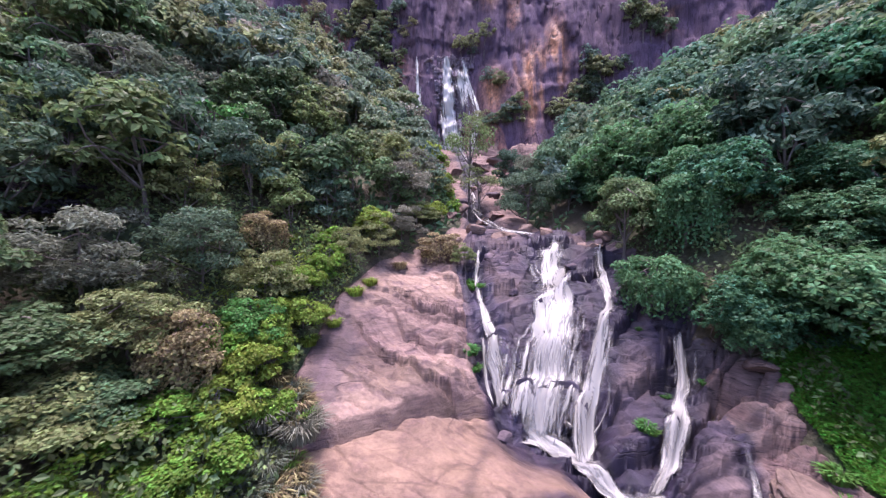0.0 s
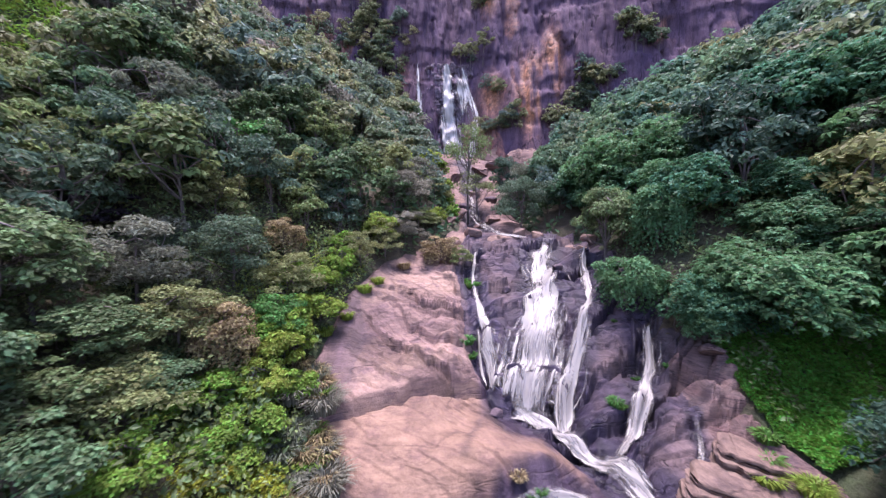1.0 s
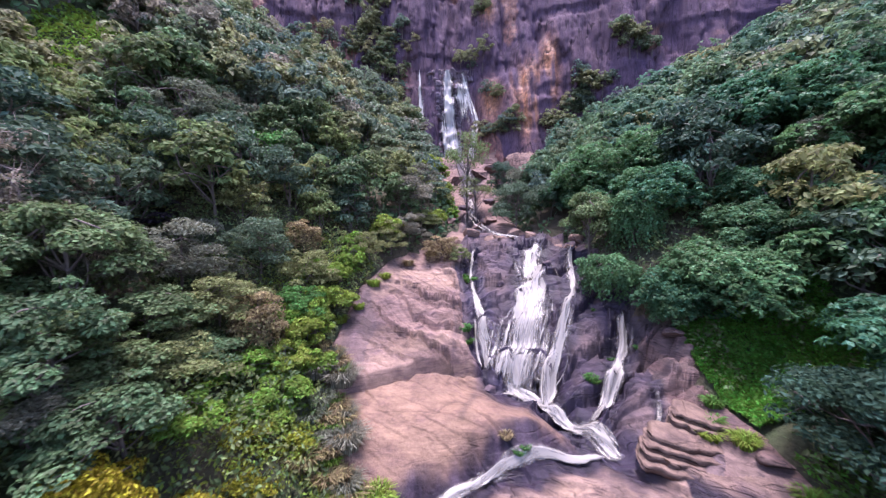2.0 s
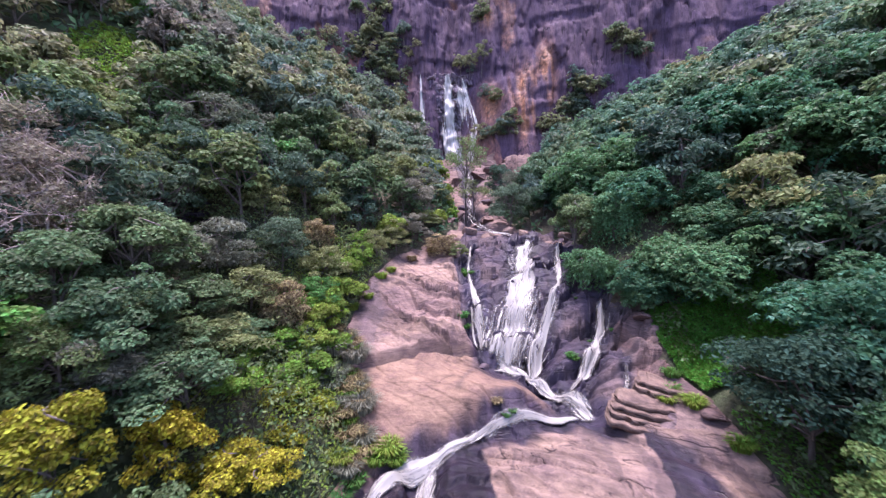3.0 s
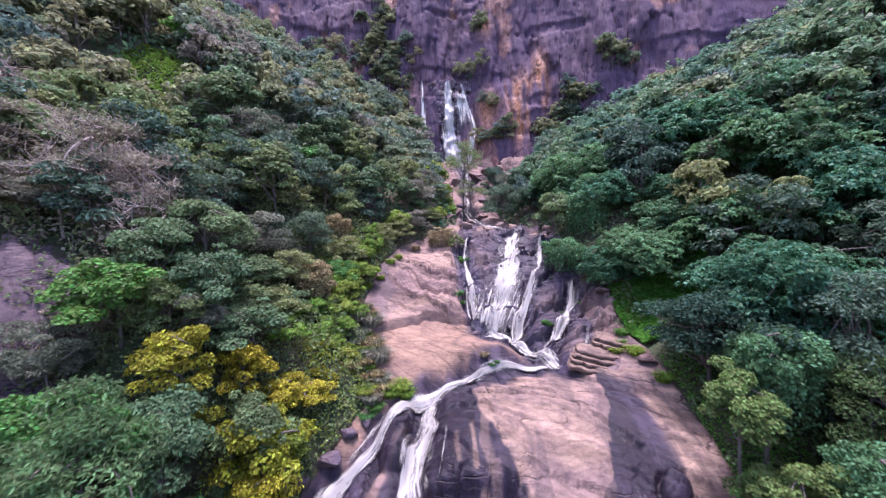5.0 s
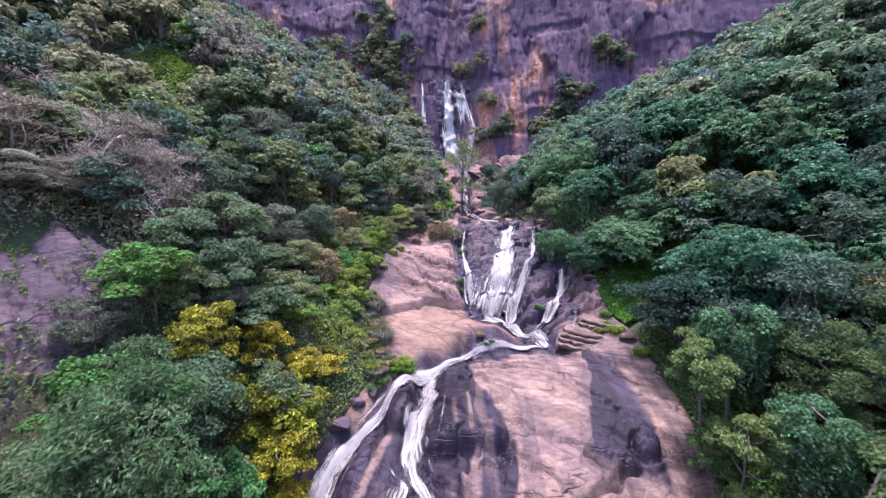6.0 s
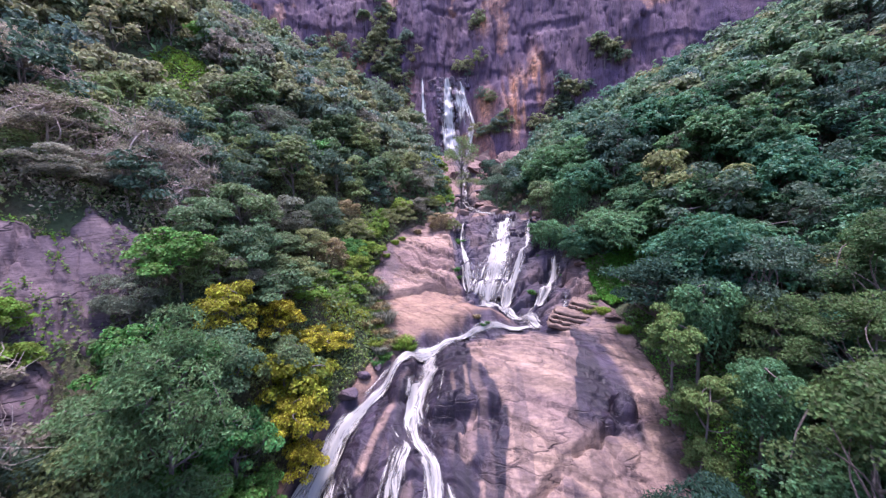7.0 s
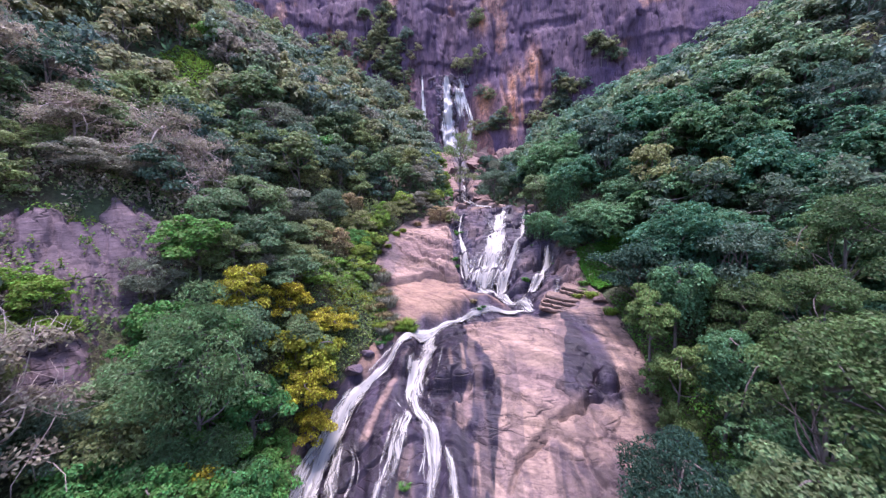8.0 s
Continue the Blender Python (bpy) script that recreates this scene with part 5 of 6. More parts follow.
def joined_woods(name, rows, label):
    """Plants too far off to pick apart: all of them in one mesh, a material for each kind."""
    mats, vs, fs, ids, base, own = [], [], [], [], 0, []
    cache = {}
    for proto, x, y, z, s, turn in rows:
        if proto not in cache:
            cache[proto] = []
            for ch in proto.children:
                me = ch.data
                co = np.empty(len(me.vertices) * 3, np.float32)
                me.vertices.foreach_get("co", co)
                ix = np.empty(len(me.loops), np.int32)
                me.loops.foreach_get("vertex_index", ix)
                if me.materials[0] not in mats:
                    mats.append(me.materials[0])
                cache[proto].append((co.reshape(-1, 3), ix.reshape(-1, 4), mats.index(me.materials[0])))
        ct, st = math.cos(turn), math.sin(turn)
        for co, ix, mid in cache[proto]:
            p = co * s
            vs.append(np.stack([x + ct * p[:, 0] - st * p[:, 1], y + st * p[:, 0] + ct * p[:, 1], z + p[:, 2]], 1))
            fs.append(ix + base)
            ids.append(np.full(len(ix), mid, np.int32))
            base += len(co)
            own.append(np.full(len(co), (turn * 7.31) % 1.0, np.float32))
    me = mesh_from(name, np.concatenate(vs), np.concatenate(fs), mats, False, None, np.concatenate(ids))
    at = me.attributes.new("plant", "FLOAT", "POINT")
    at.data.foreach_set("value", np.concatenate(own))
    tagged(new(name, me), label, "forest", kind="stuff")


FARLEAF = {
    "umb": [prototype("tree", UMB, "tree", "umbrella", 6.0, 3.2, 190, 0.70, s, "hazed_teal", clumps=26, bare=0.0, flat=1.0) for s in (31, 32)],
    "deep": [prototype("tree", MIX, "tree", "broad", 6.5, 2.8, 540, 0.74, s, "hazed_deep", clumps=24, bare=0.05) for s in (33, 34)],
    "blue": [prototype("tree", BLU, "tree", "fine", 6.5, 2.8, 560, 0.70, 39, "hazed_blue", clumps=24, bare=0.05)],
    "olive": [prototype("tree", OLV, "tree", "fine", 6.5, 2.7, 560, 0.70, s, "hazed_olive", clumps=24, bare=0.05) for s in (35, 36)],
    "grey": [prototype("tree", GRY, "tree", "feather", 6.5, 2.8, 540, 0.88, 37, "hazed_grey", clumps=24, bare=0.1)],
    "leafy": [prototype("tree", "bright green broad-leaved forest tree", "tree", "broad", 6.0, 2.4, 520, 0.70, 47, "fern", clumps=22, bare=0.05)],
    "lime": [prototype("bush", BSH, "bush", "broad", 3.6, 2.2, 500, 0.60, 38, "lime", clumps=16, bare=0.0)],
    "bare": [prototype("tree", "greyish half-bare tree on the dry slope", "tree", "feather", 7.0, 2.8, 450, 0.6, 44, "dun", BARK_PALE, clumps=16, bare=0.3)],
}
BARE_GROUND = [(-22.6, 2.4, 3.2), (-25.0, -0.8, 3.8), (-21.6, -3.6, 2.2), (45, 72, 7.0), (58, 42, 5.0), (-36.5, 30.5, 4.2), (64, 45, 3.6), (16.8, 11.2, 2.2), (16.4, 3.8, 1.2), (19, 83, 5), (17, 69, 4.0), (37, 86, 4.5), (42, 83, 5.0), (21, 89, 4.0), (18.0, 13.0, 2.8), (16.6, -1.5, 2.0), (19.0, 77, 4.5), (21.5, 13.0, 2.2)]


def forest():
    rng = np.random.default_rng(77)
    far, near = [], 0
    spots = []
    for gx in np.arange(-90, 100, 2.9):
        for gy in np.arange(-18, 108, 2.9):
            spots.append((gx + rng.uniform(-1.3, 1.3), gy + rng.uniform(-1.3, 1.3), *rng.uniform(0, 1, 4)))
    spots.sort(key=lambda s: math.hypot(s[0], s[1] + 4))
    for x, y, pick, u, t, odd in spots:
        size, turn = 0.7 + 0.55 * u, t * 6.28
        dl, dr = float(table(EDGE_LEFT, y)) - x, x - float(table(EDGE_RIGHT, y))
        d = max(dl, dr)
        if d < 0.5 or y > float(np.interp(x, [r[0] for r in CLIFF_LINE], [r[1] for r in CLIFF_LINE])) - 1:
            continue
        reach = math.hypot(x, y + 4)
        if abs(x) > 34 + max(y, -4) * 0.85 or y < -13:
            continue
        if reach > 60 and odd < 0.36:
            continue
        if any((x - a) ** 2 + (y - b) ** 2 < r * r for a, b, r in TAKEN + BARE_GROUND):
            continue
        if dl > 0:
            kind = "olive" if pick < 0.22 else "deep" if pick < 0.64 else "blue" if pick < 0.84 else "grey" if pick < 0.93 else "leafy"
        else:
            kind = "umb" if pick < 0.55 else "deep" if pick < 0.72 else "blue" if pick < 0.95 else "olive" if pick < 0.97 else "grey"
        if x < -20 and y < 15 and odd > 0.5:
            kind = "bare"
        if d < 2.5:
            kind, size = ("lime" if dl > 0 else "deep"), size * (0.75 if dl > 0 else 0.5)
        elif d < 5:
            size *= 0.75
        if dr > 0 and 44 < y < 92 and dr < 9:
            size *= 0.6
        if near < 180:
            bank = (FINE if reach < 24 else PLAIN)[kind]
            stand(bank[int(turn * 100) % len(bank)], x, y, size, turn, group="hillside forest")
            near += 1
        else:
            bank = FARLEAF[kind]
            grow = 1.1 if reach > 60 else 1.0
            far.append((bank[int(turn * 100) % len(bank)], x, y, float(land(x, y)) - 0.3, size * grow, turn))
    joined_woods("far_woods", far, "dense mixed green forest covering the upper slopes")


forest()


def cliff_plants():
    """Bushes and small trees that cling to the cliff's ledges."""
    rng = np.random.default_rng(9)
    rows = []
    for x, z, n, spread in ((-21, 88, 18, 3.4), (-18, 77, 18, 3.0), (-24, 99, 9, 4.0), (-15, 66, 10, 2.6), (-28, 80, 8, 3.5), (9, 79, 4, 1.6), (14.5, 66, 3, 1.2), (17, 55, 5, 1.6), (39, 65, 10, 2.4), (35, 59, 9, 2.4), (31, 54, 8, 2.2), (47, 76, 8, 3.0), (11, 54, 4, 1.5), (-14, 84, 6, 2.6), (-46, 84, 10, 5.0), (12, 92, 3, 2.0)):
        for _ in range(n):
            px, pz = x + rng.normal() * spread, z + rng.normal() * spread * 0.8
            kind = ["deep", "blue", "olive", "deep"][int(rng.integers(4))]
            rows.append((FARLEAF[kind][0], px, float(cliff_y(px, pz)) - 0.3, pz - 1.5, rng.uniform(0.55, 1.15), rng.uniform(0, 6)))
    joined_woods("cliff_bushes", rows, "dark bushes clinging to ledges of the cliff")


cliff_plants()
for k, ob in enumerate(PROTOTYPES):
    for child in list(ob.children):
        bpy.data.objects.remove(child)
    bpy.data.objects.remove(ob)


def leafy_cover(name, label, n, box, mat, leaf, rise, seed, pick=None, skip=True):
    """Billowing low growth on the slopes, joined."""
    rng = np.random.default_rng(seed)
    x, y = rng.uniform(box[0], box[1], n), rng.uniform(box[2], box[3], n)
    d = np.maximum(table(EDGE_LEFT, y) - x, x - table(EDGE_RIGHT, y))
    keep = d > 0.1
    if pick:
        keep &= pick(x, y)
    if skip:
        for a, b, r in BARE_GROUND:
            keep &= (x - a) ** 2 + (y - b) ** 2 > (r * (0.8 + 0.4 * vnoise(x, y, 7))) ** 2
    x, y, d = x[keep], y[keep], d[keep]
    hump = lambda a, b: rise * (0.25 + np.abs(fbm(a * 0.45, b * 0.45, seed, 3))) * np.clip(0.4 + 0.25 * d, 0, 1)
    h = hump(x, y)
    gx, gy = (hump(x + 0.2, y) - h) / 0.2, (hump(x, y + 0.2) - h) / 0.2
    p = np.stack([x, y, land(x, y) + h * rng.uniform(0.55, 1.05, len(x))], 1)
    v, f = leaf_quads(p, unit(np.stack([-gx, -gy, np.ones(len(x))], 1)), leaf, rng, 0.55, 0.4, 0.5)
    tagged(new(name, mesh_from(name, v, f, LEAF[mat], False)), label, "undergrowth", kind="stuff")


leafy_cover("undergrowth", "low leafy undergrowth covering the near slopes", 90000, (-34, 34, -16, 32), "deep", 0.32, 2.0, 5)
leafy_cover("undergrowth", "yellow-green low shrubs on the stream bank", 14000, (-13, -5, -12, 26), "lime", 0.22, 1.6, 12, lambda x, y: vnoise(x * 0.25, y * 0.25, 19) > -0.1)
leafy_cover("undergrowth", "olive shrubs filling gaps between the trees", 30000, (-34, -6, -16, 32), "olive", 0.28, 2.2, 6)
leafy_cover("undergrowth", "dull olive-grey shrubs below the half-bare trees", 16000, (-38, -19, 1, 16), "dun", 0.30, 2.6, 9)
leafy_cover("undergrowth", "low leafy growth on the far slopes", 50000, (-75, 80, 30, 104), "deep", 0.9, 2.4, 8)
leafy_cover("meadow_plants", "bright green low plants on a damp slope", 14000, (13.5, 20.5, -8, 9.0), "grass", 0.22, 0.5, 15, lambda x, y: (x < 19 + 0.8 * vnoise(y, 0 * y, 3)), False)

leafy_cover("meadow_plants", "lush bright green creepers under the trees", 30000, (14.6, 23.0, 10.6, 16.2), "grass", 0.22, 0.7, 17, None, False)
leafy_cover("hillside_grass", "yellow-green grass on an open slope", 7000, (-42, -31, 25, 36), "lime", 0.45, 0.8, 16, lambda x, y: (x + 36.5) ** 2 + (y - 30.5) ** 2 < 22, False)
leafy_cover("hillside_grass", "yellow-green grass on an open slope", 8000, (58, 70, 39, 51), "lime", 0.6, 0.8, 18, lambda x, y: ((x - 64) / 1.6) ** 2 + (y - 45) ** 2 < 17, False)
build_outcrop(-22.6, 2.8, 3.2, 3.4, 1.2, ROCK_HILL, 201, "purple-grey rock outcrop between trees")
build_outcrop(-25.2, -0.6, 3.6, 3.6, 1.5, ROCK_HILL, 211, "large purple-grey rock outcrop with grassy ledges")
build_outcrop(-21.6, -3.6, 2.2, 2.0, 0.8, ROCK_HILL, 251, "low purple-grey rock ledge below the crag")
def ledge_plants(n, cx, cy, rx, ry, lift, seed, mat, leaf, label):
    """Low growth in patches on the ledges of an outcrop."""
    rng = np.random.default_rng(seed)
    x, y = cx + rx * rng.uniform(-1.1, 1.1, n), cy + ry * rng.uniform(-1.1, 1.1, n)
    z, r = outcrop_height(x, y, cx, cy, rx, ry, lift, seed)
    keep = (r < 1.05) & (fbm(x * 0.55, y * 0.9, seed + 60, 3) > 0.16)
    p = np.stack([x, y, z + rng.uniform(0.02, 0.5, n)], 1)[keep]
    v, f = leaf_quads(p, np.tile([0.1, -0.2, 1.0], (len(p), 1)), leaf, rng, 0.5, 0.5, 0.6)
    tagged(new("ledge_plants", mesh_from("ledge_plants", v, f, LEAF[mat], False)), label, "undergrowth", kind="stuff")


ledge_plants(2600, -22.6, 2.8, 3.2, 3.4, 1.2, 201, "olive", 0.24, "olive shrubs on ledges of the purple-grey outcrop")
ledge_plants(4200, -25.2, -0.6, 3.6, 3.6, 1.5, 211, "lime", 0.24, "yellow-green grass on ledges of the outcrop")
build_outcrop(45, 73, 8.0, 6.5, 6.5, ROCK_HILL, 221, "bare pinkish rock slab high on the slope")
build_outcrop(58, 43, 5.5, 4.5, 3.2, ROCK_HILL, 231, "bare rock patch high on the slope")
build_outcrop(19.5, 84, 5.0, 4.5, 4.5, ROCK_BED, 241, "large tan rock hump below the cliff")


# ---- boulders, ledges and tufts ----
def boulder_mesh(seed, mat, flat=0.7, blocky=0.5):
    """A water-worn block: a ball cut by random planes, then roughened."""
    rng = np.random.default_rng(seed)
    bm = bmesh.new()
    bmesh.ops.create_icosphere(bm, subdivisions=4, radius=1.0)
    co = np.array([v.co[:] for v in bm.verts])
    for _ in range(12):
        n = unit(rng.normal(size=3))
        d = rng.uniform(0.45, 0.8)
        over = np.maximum(co @ n - d, 0)
        co = co - blocky * 1.7 * over[:, None] * n
    bump_ = 0.10 * fbm(co[:, 0] * 2 + co[:, 2], co[:, 1] * 2 - co[:, 2], seed, 4)
    co = co * (1 + bump_)[:, None] * np.array([1.15, 0.9, flat])
    for v, c in zip(bm.verts, co):
        v.co = c
    for f in bm.faces:
        f.smooth = True
    me = bpy.data.meshes.new("boulder")
    bm.to_mesh(me)
    bm.free()
    me.materials.append(mat)
    return me


BOULDERS = {"pale": [boulder_mesh(s, ROCK_DRY, 0.85, 0.7) for s in (11, 12)], "bed": [boulder_mesh(s, ROCK_BED, 0.75, 0.8) for s in (8, 9, 10)], "dry": [boulder_mesh(s, ROCK_DRY) for s in (1, 2, 3)], "dark": [boulder_mesh(s, ROCK_WET) for s in (4, 5)], "red": [boulder_mesh(s, ROCK_RED, 0.6, 0.8) for s in (6, 7)]}
B_LABEL = {"pale": "huge pinkish-tan boulder at the foot of the cliff", "bed": "brown boulder in the upper stream bed", "dry": "tan rounded boulder beside the stream", "dark": "dark wet boulder at the water's edge", "red": "reddish-brown angular block below the trees"}


def boulder(kind, x, y, size, turn, high=None):
    me = BOULDERS[kind][int(abs(x * 7 + y * 3)) % len(BOULDERS[kind])]
    ob = new("boulder", me)
    z = float(rock(np.array([x]), np.array([y]))[0]) if y < 34 else float(land(x, y)) + 0.3
    ob.matrix_basis = Matrix.LocRotScale((x, y, z + size * 0.05), Euler((0.2 * math.sin(turn * 3), 0.2 * math.cos(turn * 5), turn)), (size, size, size))
    tagged(ob, B_LABEL[kind], "boulder", "stream boulders")


for row in (
    ("dry", 13.6, 30.3, 0.9), ("dry", 12.4, 29.3, 0.8), ("dry", 11.4, 30.0, 0.7), ("dry", 14.4, 28.8, 0.6), ("dry", 10.8, 30.9, 0.6), ("dry", 6.0, 33.6, 1.3), ("dry", 7.8, 34.6, 0.9),
    ("dry", 3.0, 35.4, 1.0), ("dry", 1.4, 33.4, 0.8), ("dry", 9.4, 33.2, 0.8), ("dark", 5.0, 25.4, 0.5), ("dark", 9.2, 25.6, 0.5), ("dry", 12.4, 23.6, 0.9), ("dry", 13.2, 22.2, 0.7),
    ("dark", -7.2, 5.2, 0.9), ("dark", -6.0, 6.6, 0.7), ("dark", -8.4, 4.0, 0.8), ("dark", -9.4, 2.4, 0.7), ("dark", -5.2, 7.4, 0.5), ("red", 14.4, 15.6, 0.7),
    ("dark", 12.8, 16.4, 0.7), ("red", 14.9, 9.0, 0.7), ("dark", 3.2, 17.6, 0.6),
    ("pale", 13.4, 94.0, 3.8), ("pale", 19.0, 91.0, 5.0), ("pale", 23.0, 90.5, 3.8), ("pale", 16.0, 88.0, 3.0), ("bed", 13.6, 84, 3.2), ("bed", 18, 80, 2.6), ("bed", 10.5, 92, 3.0), ("bed", 14.5, 95, 2.4), ("bed", 9.0, 70, 1.6), ("bed", 5.0, 60, 1.4), ("bed", 1.6, 44, 1.5), ("bed", 6.0, 42, 1.2), ("bed", 4.4, 39, 0.9),
    ("dark", 3.0, 52, 1.2), ("dark", 7.4, 56, 1.6), ("bed", 2.2, 74, 2.0), ("bed", -4.6, 60.0, 2.4), ("bed", 12.0, 76, 1.8), ("bed", 8.4, 80, 2.0), ("bed", 11.2, 64, 1.4), ("bed", 0.8, 39.0, 0.8),
):
    boulder(*row, turn=row[1] * 1.7 + row[2])


def layered_ledge(x, y, length, layers, turn, lift):
    """Tilted beds of rock stacked on each other, each one a piece."""
    ob = thing("layered_ledge", "stack of brown layered rock beds beside the stream", "rock")
    z = float(rock(np.array([x]), np.array([y]))[0]) + lift
    rng = np.random.default_rng(int(x * 10))
    for k in range(layers):
        n, m = 40, 14
        a, b = np.meshgrid(np.linspace(-1, 1, n), np.linspace(-np.pi, np.pi, m), indexing="ij")
        thick, deep = 0.36 + 0.05 * rng.uniform(-1, 1), 0.85 - 0.05 * k
        half = length * 0.5 * (1 - 0.07 * k)
        px = a * half + 0.12 * fbm(b, a * 3, k, 2)
        box = lambda c: np.sign(c) * np.abs(c) ** 0.07
        end = np.sqrt(np.clip(1 - np.abs(a) ** 14, 0, 1))
        py = box(np.cos(b)) * deep * end * (1 + 0.16 * fbm(a * 3, b * 0 + k, k + 3, 3))
        pz = box(np.sin(b)) * thick * 0.5 * end + 0.04 * fbm(a * 5, b, k + 9, 2) + 0.33 * k
        me = mesh_from("rock_bed", np.stack([px, py + 0.26 * k, pz], -1).reshape(-1, 3), grid_faces(n, m), ROCK_LEDGE)
        part("rock_bed", me, ob)
    ob.matrix_basis = Matrix.LocRotScale((x, y, z), Euler((radians(6), radians(9), turn)), None)


layered_ledge(11.7, 10.4, 4.3, 4, -0.25, -0.45)
layered_ledge(13.3, 11.6, 3.2, 3, -0.4, -0.1)


def tuft_mesh(seed, blades, high, wide, mat, slim=0.03):
    rng = np.random.default_rng(seed)
    t = rng.uniform(0, 2 * np.pi, blades)
    r = wide * np.sqrt(rng.uniform(0, 1, blades)) * 0.5
    out = np.stack([np.cos(t), np.sin(t), 0 * t], 1)
    p0 = out * r[:, None] - np.array([0, 0, 0.1])
    h = high * rng.uniform(0.5, 1.0, blades)
    lean = rng.uniform(0.2, 0.9, blades)
    side = np.stack([-np.sin(t), np.cos(t), 0 * t], 1) * slim
    p1 = p0 + out * (lean * h * 0.35)[:, None] + np.stack([0 * h, 0 * h, h * 0.75], 1)
    p2 = p0 + out * (lean * h * 0.95)[:, None] + np.stack([0 * h, 0 * h, h * (1.0 - 0.35 * lean)], 1)
    v = np.stack([p0 - side, p0 + side, p1 + side, p1 - side, p2 + side * 0.15, p2 - side * 0.15], 1).reshape(-1, 3)
    b = np.arange(blades)[:, None] * 6
    f = np.concatenate([b + np.array([[0, 1, 2, 3]]), b + np.array([[3, 2, 4, 5]])])
    return mesh_from("grass_tuft", v, f, LEAF[mat], False)


TUFTS = {
    "green": (tuft_mesh(1, 260, 0.55, 0.9, "fern"), "bright green grass tuft on wet rock"),
    "dry": (tuft_mesh(2, 300, 0.9, 1.1, "tan"), "dry tan grass tuft at the slab's edge"),
    "lime": (tuft_mesh(3, 300, 0.8, 1.1, "lime"), "yellow-green grass tuft on the rock slab"),
    "reed": (tuft_mesh(4, 520, 1.25, 1.5, "grey", 0.022), "pale arching reed clump at the forest edge"),
}


def tuft(kind, x, y, size=1.0):
    me, label = TUFTS[kind]
    ob = new("grass_tuft", me)
    z = float(rock(np.array([x]), np.array([y]))[0]) - 0.05
    ob.matrix_basis = Matrix.LocRotScale((x, y, z), Euler((0, 0, x * 3 + y)), (size, size, size))
    tagged(ob, label, "grass", "grass tufts")


for row in (
    ("reed", -7.2, 13.9, 0.9), ("reed", -7.9, 15.4, 1.0), ("reed", -7.4, 12.6, 0.8), ("reed", -6.4, 12.2, 0.7), ("dry", -6.6, 13.0, 1.2), ("dry", -6.2, 11.4, 1.1), ("dry", -6.9, 10.6, 1.2), ("dry", -5.6, 10.2, 1.0),
    ("lime", -3.2, 9.9, 1.2), ("lime", -2.7, 9.6, 0.9), ("lime", -3.7, 9.4, 1.0), ("green", -4.7, 8.3, 1.1), ("green", -5.2, 7.7, 1.0), ("lime", -5.6, 8.9, 1.0), ("dry", -4.9, 9.4, 0.9), ("green", 4.0, 12.0, 0.6), ("green", 4.4, 12.1, 0.5),
    ("green", 1.7, 21.3, 1.0), ("green", 1.9, 20.8, 0.8), ("green", 1.5, 22.0, 0.8), ("green", 9.4, 16.0, 0.8), ("green", 9.6, 15.8, 0.6), ("green", 11.2, 20.6, 0.5), ("green", 11.0, 19.8, 0.4), ("green", 11.6, 18.2, 0.5),
    ("lime", -5.9, 24.0, 0.9), ("lime", -5.2, 25.6, 0.8), ("dry", -3.4, 28.6, 0.8), ("green", 2.4, 26.6, 1.0), ("green", 2.9, 26.0, 0.9), ("green", 2.0, 27.6, 1.0), ("lime", 13.4, 11.2, 0.9), ("green", 14.0, 11.8, 1.0),
    ("green", 14.6, 12.6, 1.0), ("green", 13.2, 12.4, 0.8), ("lime", 14.4, 10.2, 0.9), ("dry", 3.4, 12.4, 0.5), ("lime", -6.6, 21.4, 0.7), ("green", -2.0, -2.6, 0.7), ("dry", -1.2, 31.0, 1.0), ("dry", 0.6, 31.6, 1.0),
    ("green", 12.9, 17.2, 0.5), ("lime", 15.0, 7.6, 0.9), ("dry", -8.3, 17.6, 0.9), ("lime", -7.6, 20.0, 0.8),
):
    tuft(*row)
edge_rng = random.Random(4)
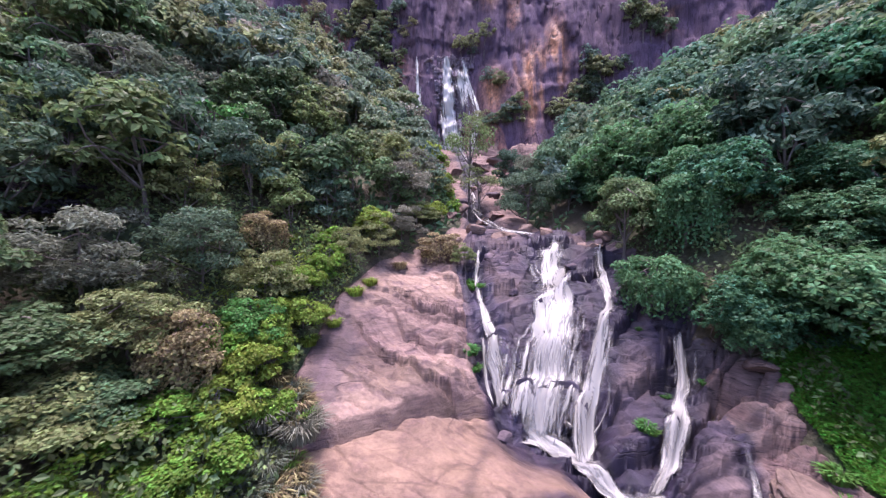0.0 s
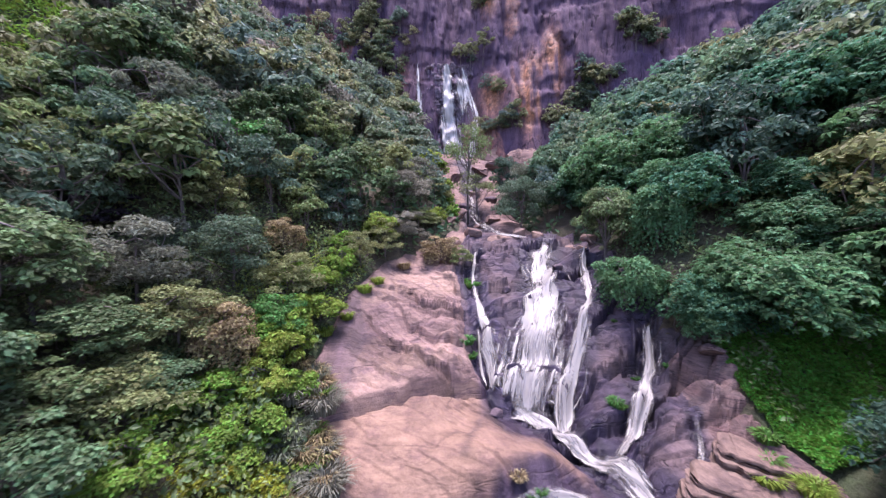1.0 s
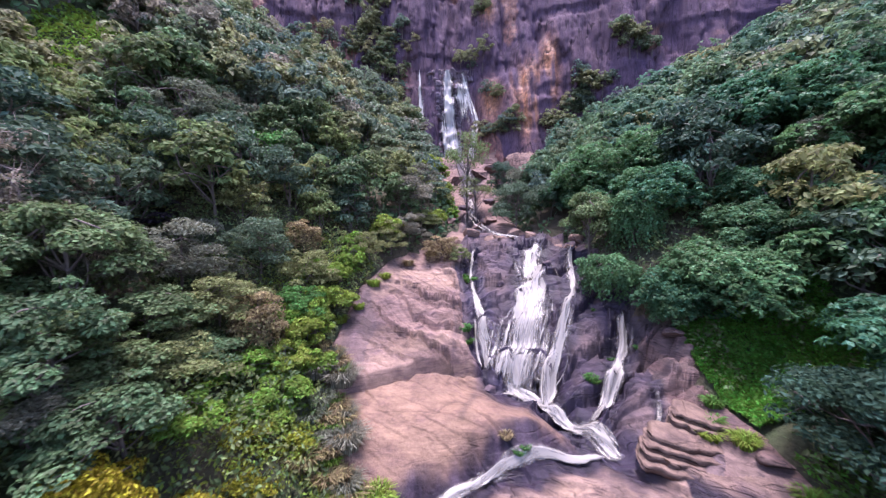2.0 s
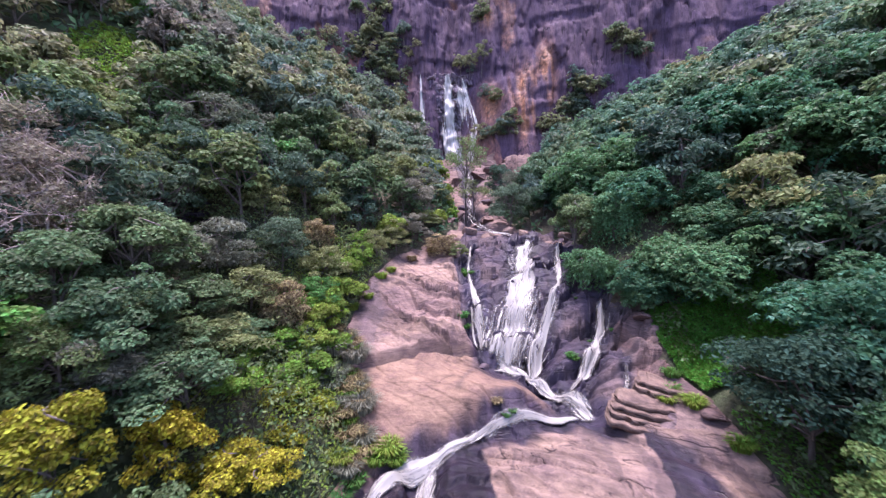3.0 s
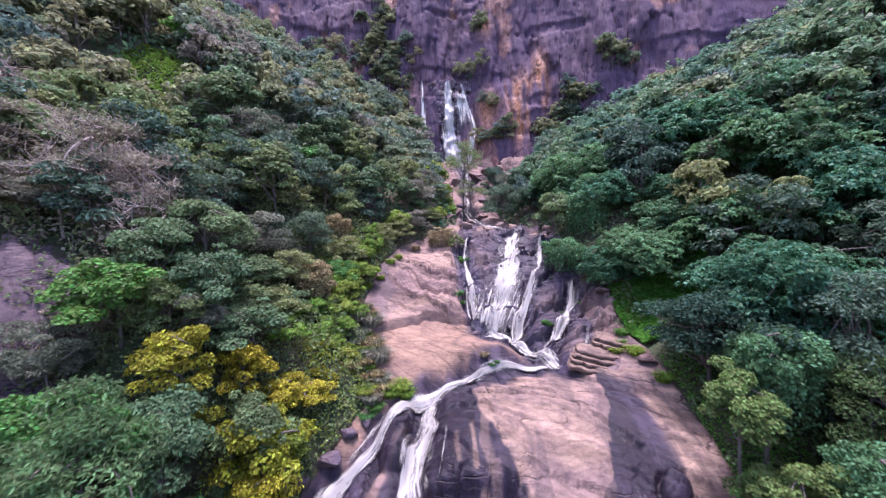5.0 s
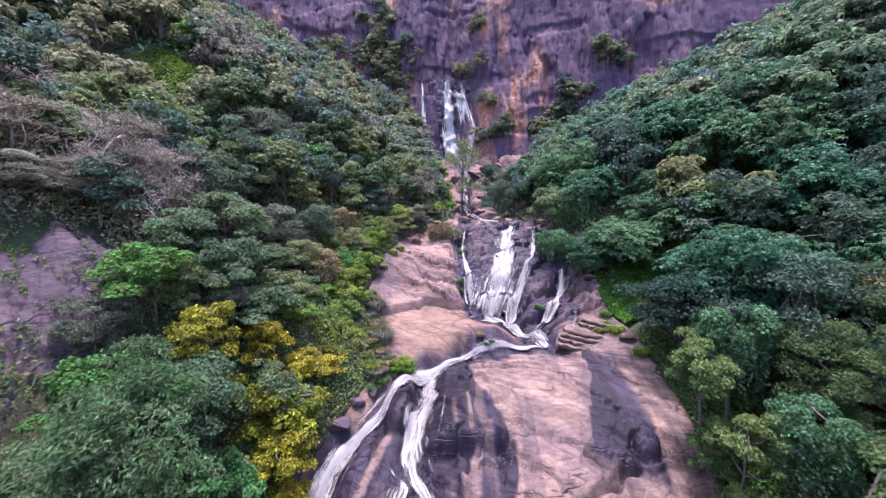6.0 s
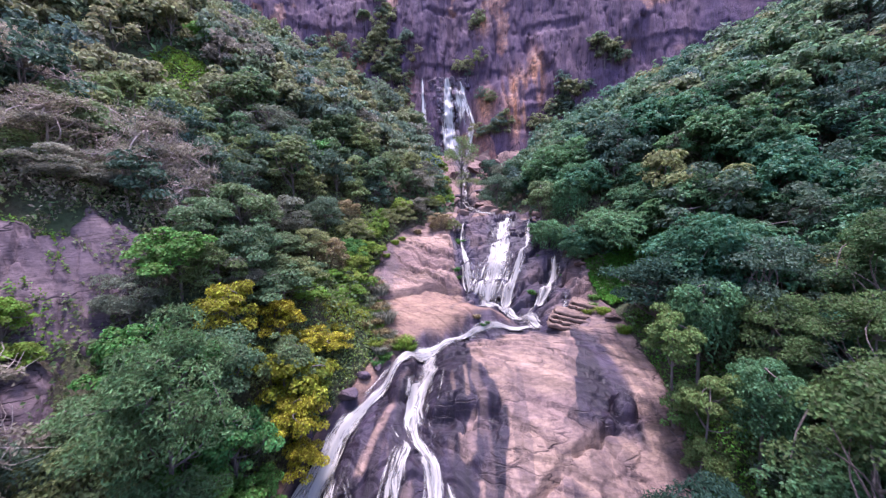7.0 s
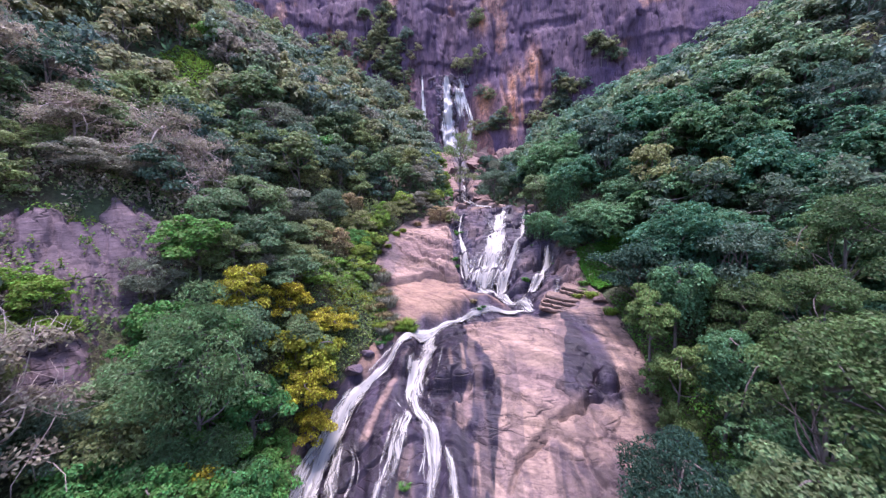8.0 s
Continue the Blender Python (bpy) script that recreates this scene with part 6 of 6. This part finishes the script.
for k in range(22):
    ty = 8.6 + 0.42 * k
    tuft(("reed", "dry", "lime", "dry")[k % 4], float(table(EDGE_LEFT, ty)) + edge_rng.uniform(-0.3, 0.9), ty, edge_rng.uniform(0.7, 1.15))


def palm(x, y, top, seed, mat, label):
    """A short palm: ringed trunk and arching fronds, each frond a piece with its leaflets."""
    rng = np.random.default_rng(seed)
    ob = thing("palm", label, "palm")
    base = float(land(x, y)) - 0.3
    tall = top - base
    k = np.linspace(0, 1, 12)
    v, f = tube(np.stack([0.3 * k ** 2, 0 * k, k * tall], 1), 0.16 - 0.05 * k + 0.02 * (np.arange(12) % 2), 8)
    part("trunk", mesh_from("trunk", v, f, BARK), ob)
    for n in range(16):
        t = n * 2.4 + rng.uniform(-0.2, 0.2)
        up, long = rng.uniform(-0.2, 0.9), rng.uniform(1.5, 2.1)
        s = np.linspace(0, 1, 14)
        r = long * s * 0.85
        z = tall + up * long * s - 1.25 * long * s ** 2
        out = np.array([math.cos(t), math.sin(t), 0])
        side = np.array([-math.sin(t), math.cos(t), 0])
        rib = np.array([0.3, 0, 0]) + out * r[:, None] + np.stack([0 * s, 0 * s, z], 1)
        pieces = [tube(rib, 0.03 - 0.02 * s, 4)]
        for q in (-1, 1):
            p0 = rib[1:]
            p1 = p0 + q * side * (0.42 * np.sin(np.pi * (0.15 + 0.8 * s[1:])))[:, None] + out * 0.16 - np.array([0, 0, 0.16])
            w = out * 0.045
            lv = np.stack([p0 - w, p0 + w, p1 + 0.2 * w, p1 - 0.2 * w], 1).reshape(-1, 3)
            pieces.append((lv, np.arange(len(lv)).reshape(-1, 4)))
        fv, ff = merge(pieces)
        part("frond", mesh_from("frond", fv, ff, LEAF[mat], False), ob)
    ob.matrix_basis = Matrix.Translation((x, y, base))


palm(27.2, 12.8, 32.8, 3, "olive", "olive palm with drooping fronds among the trees")
palm(26.2, 13.4, 31.6, 4, "tan", "palm with dry tan drooping fronds")
palm(22.6, 5.2, 26.4, 5, "lime", "yellow-green palm with arching fronds")
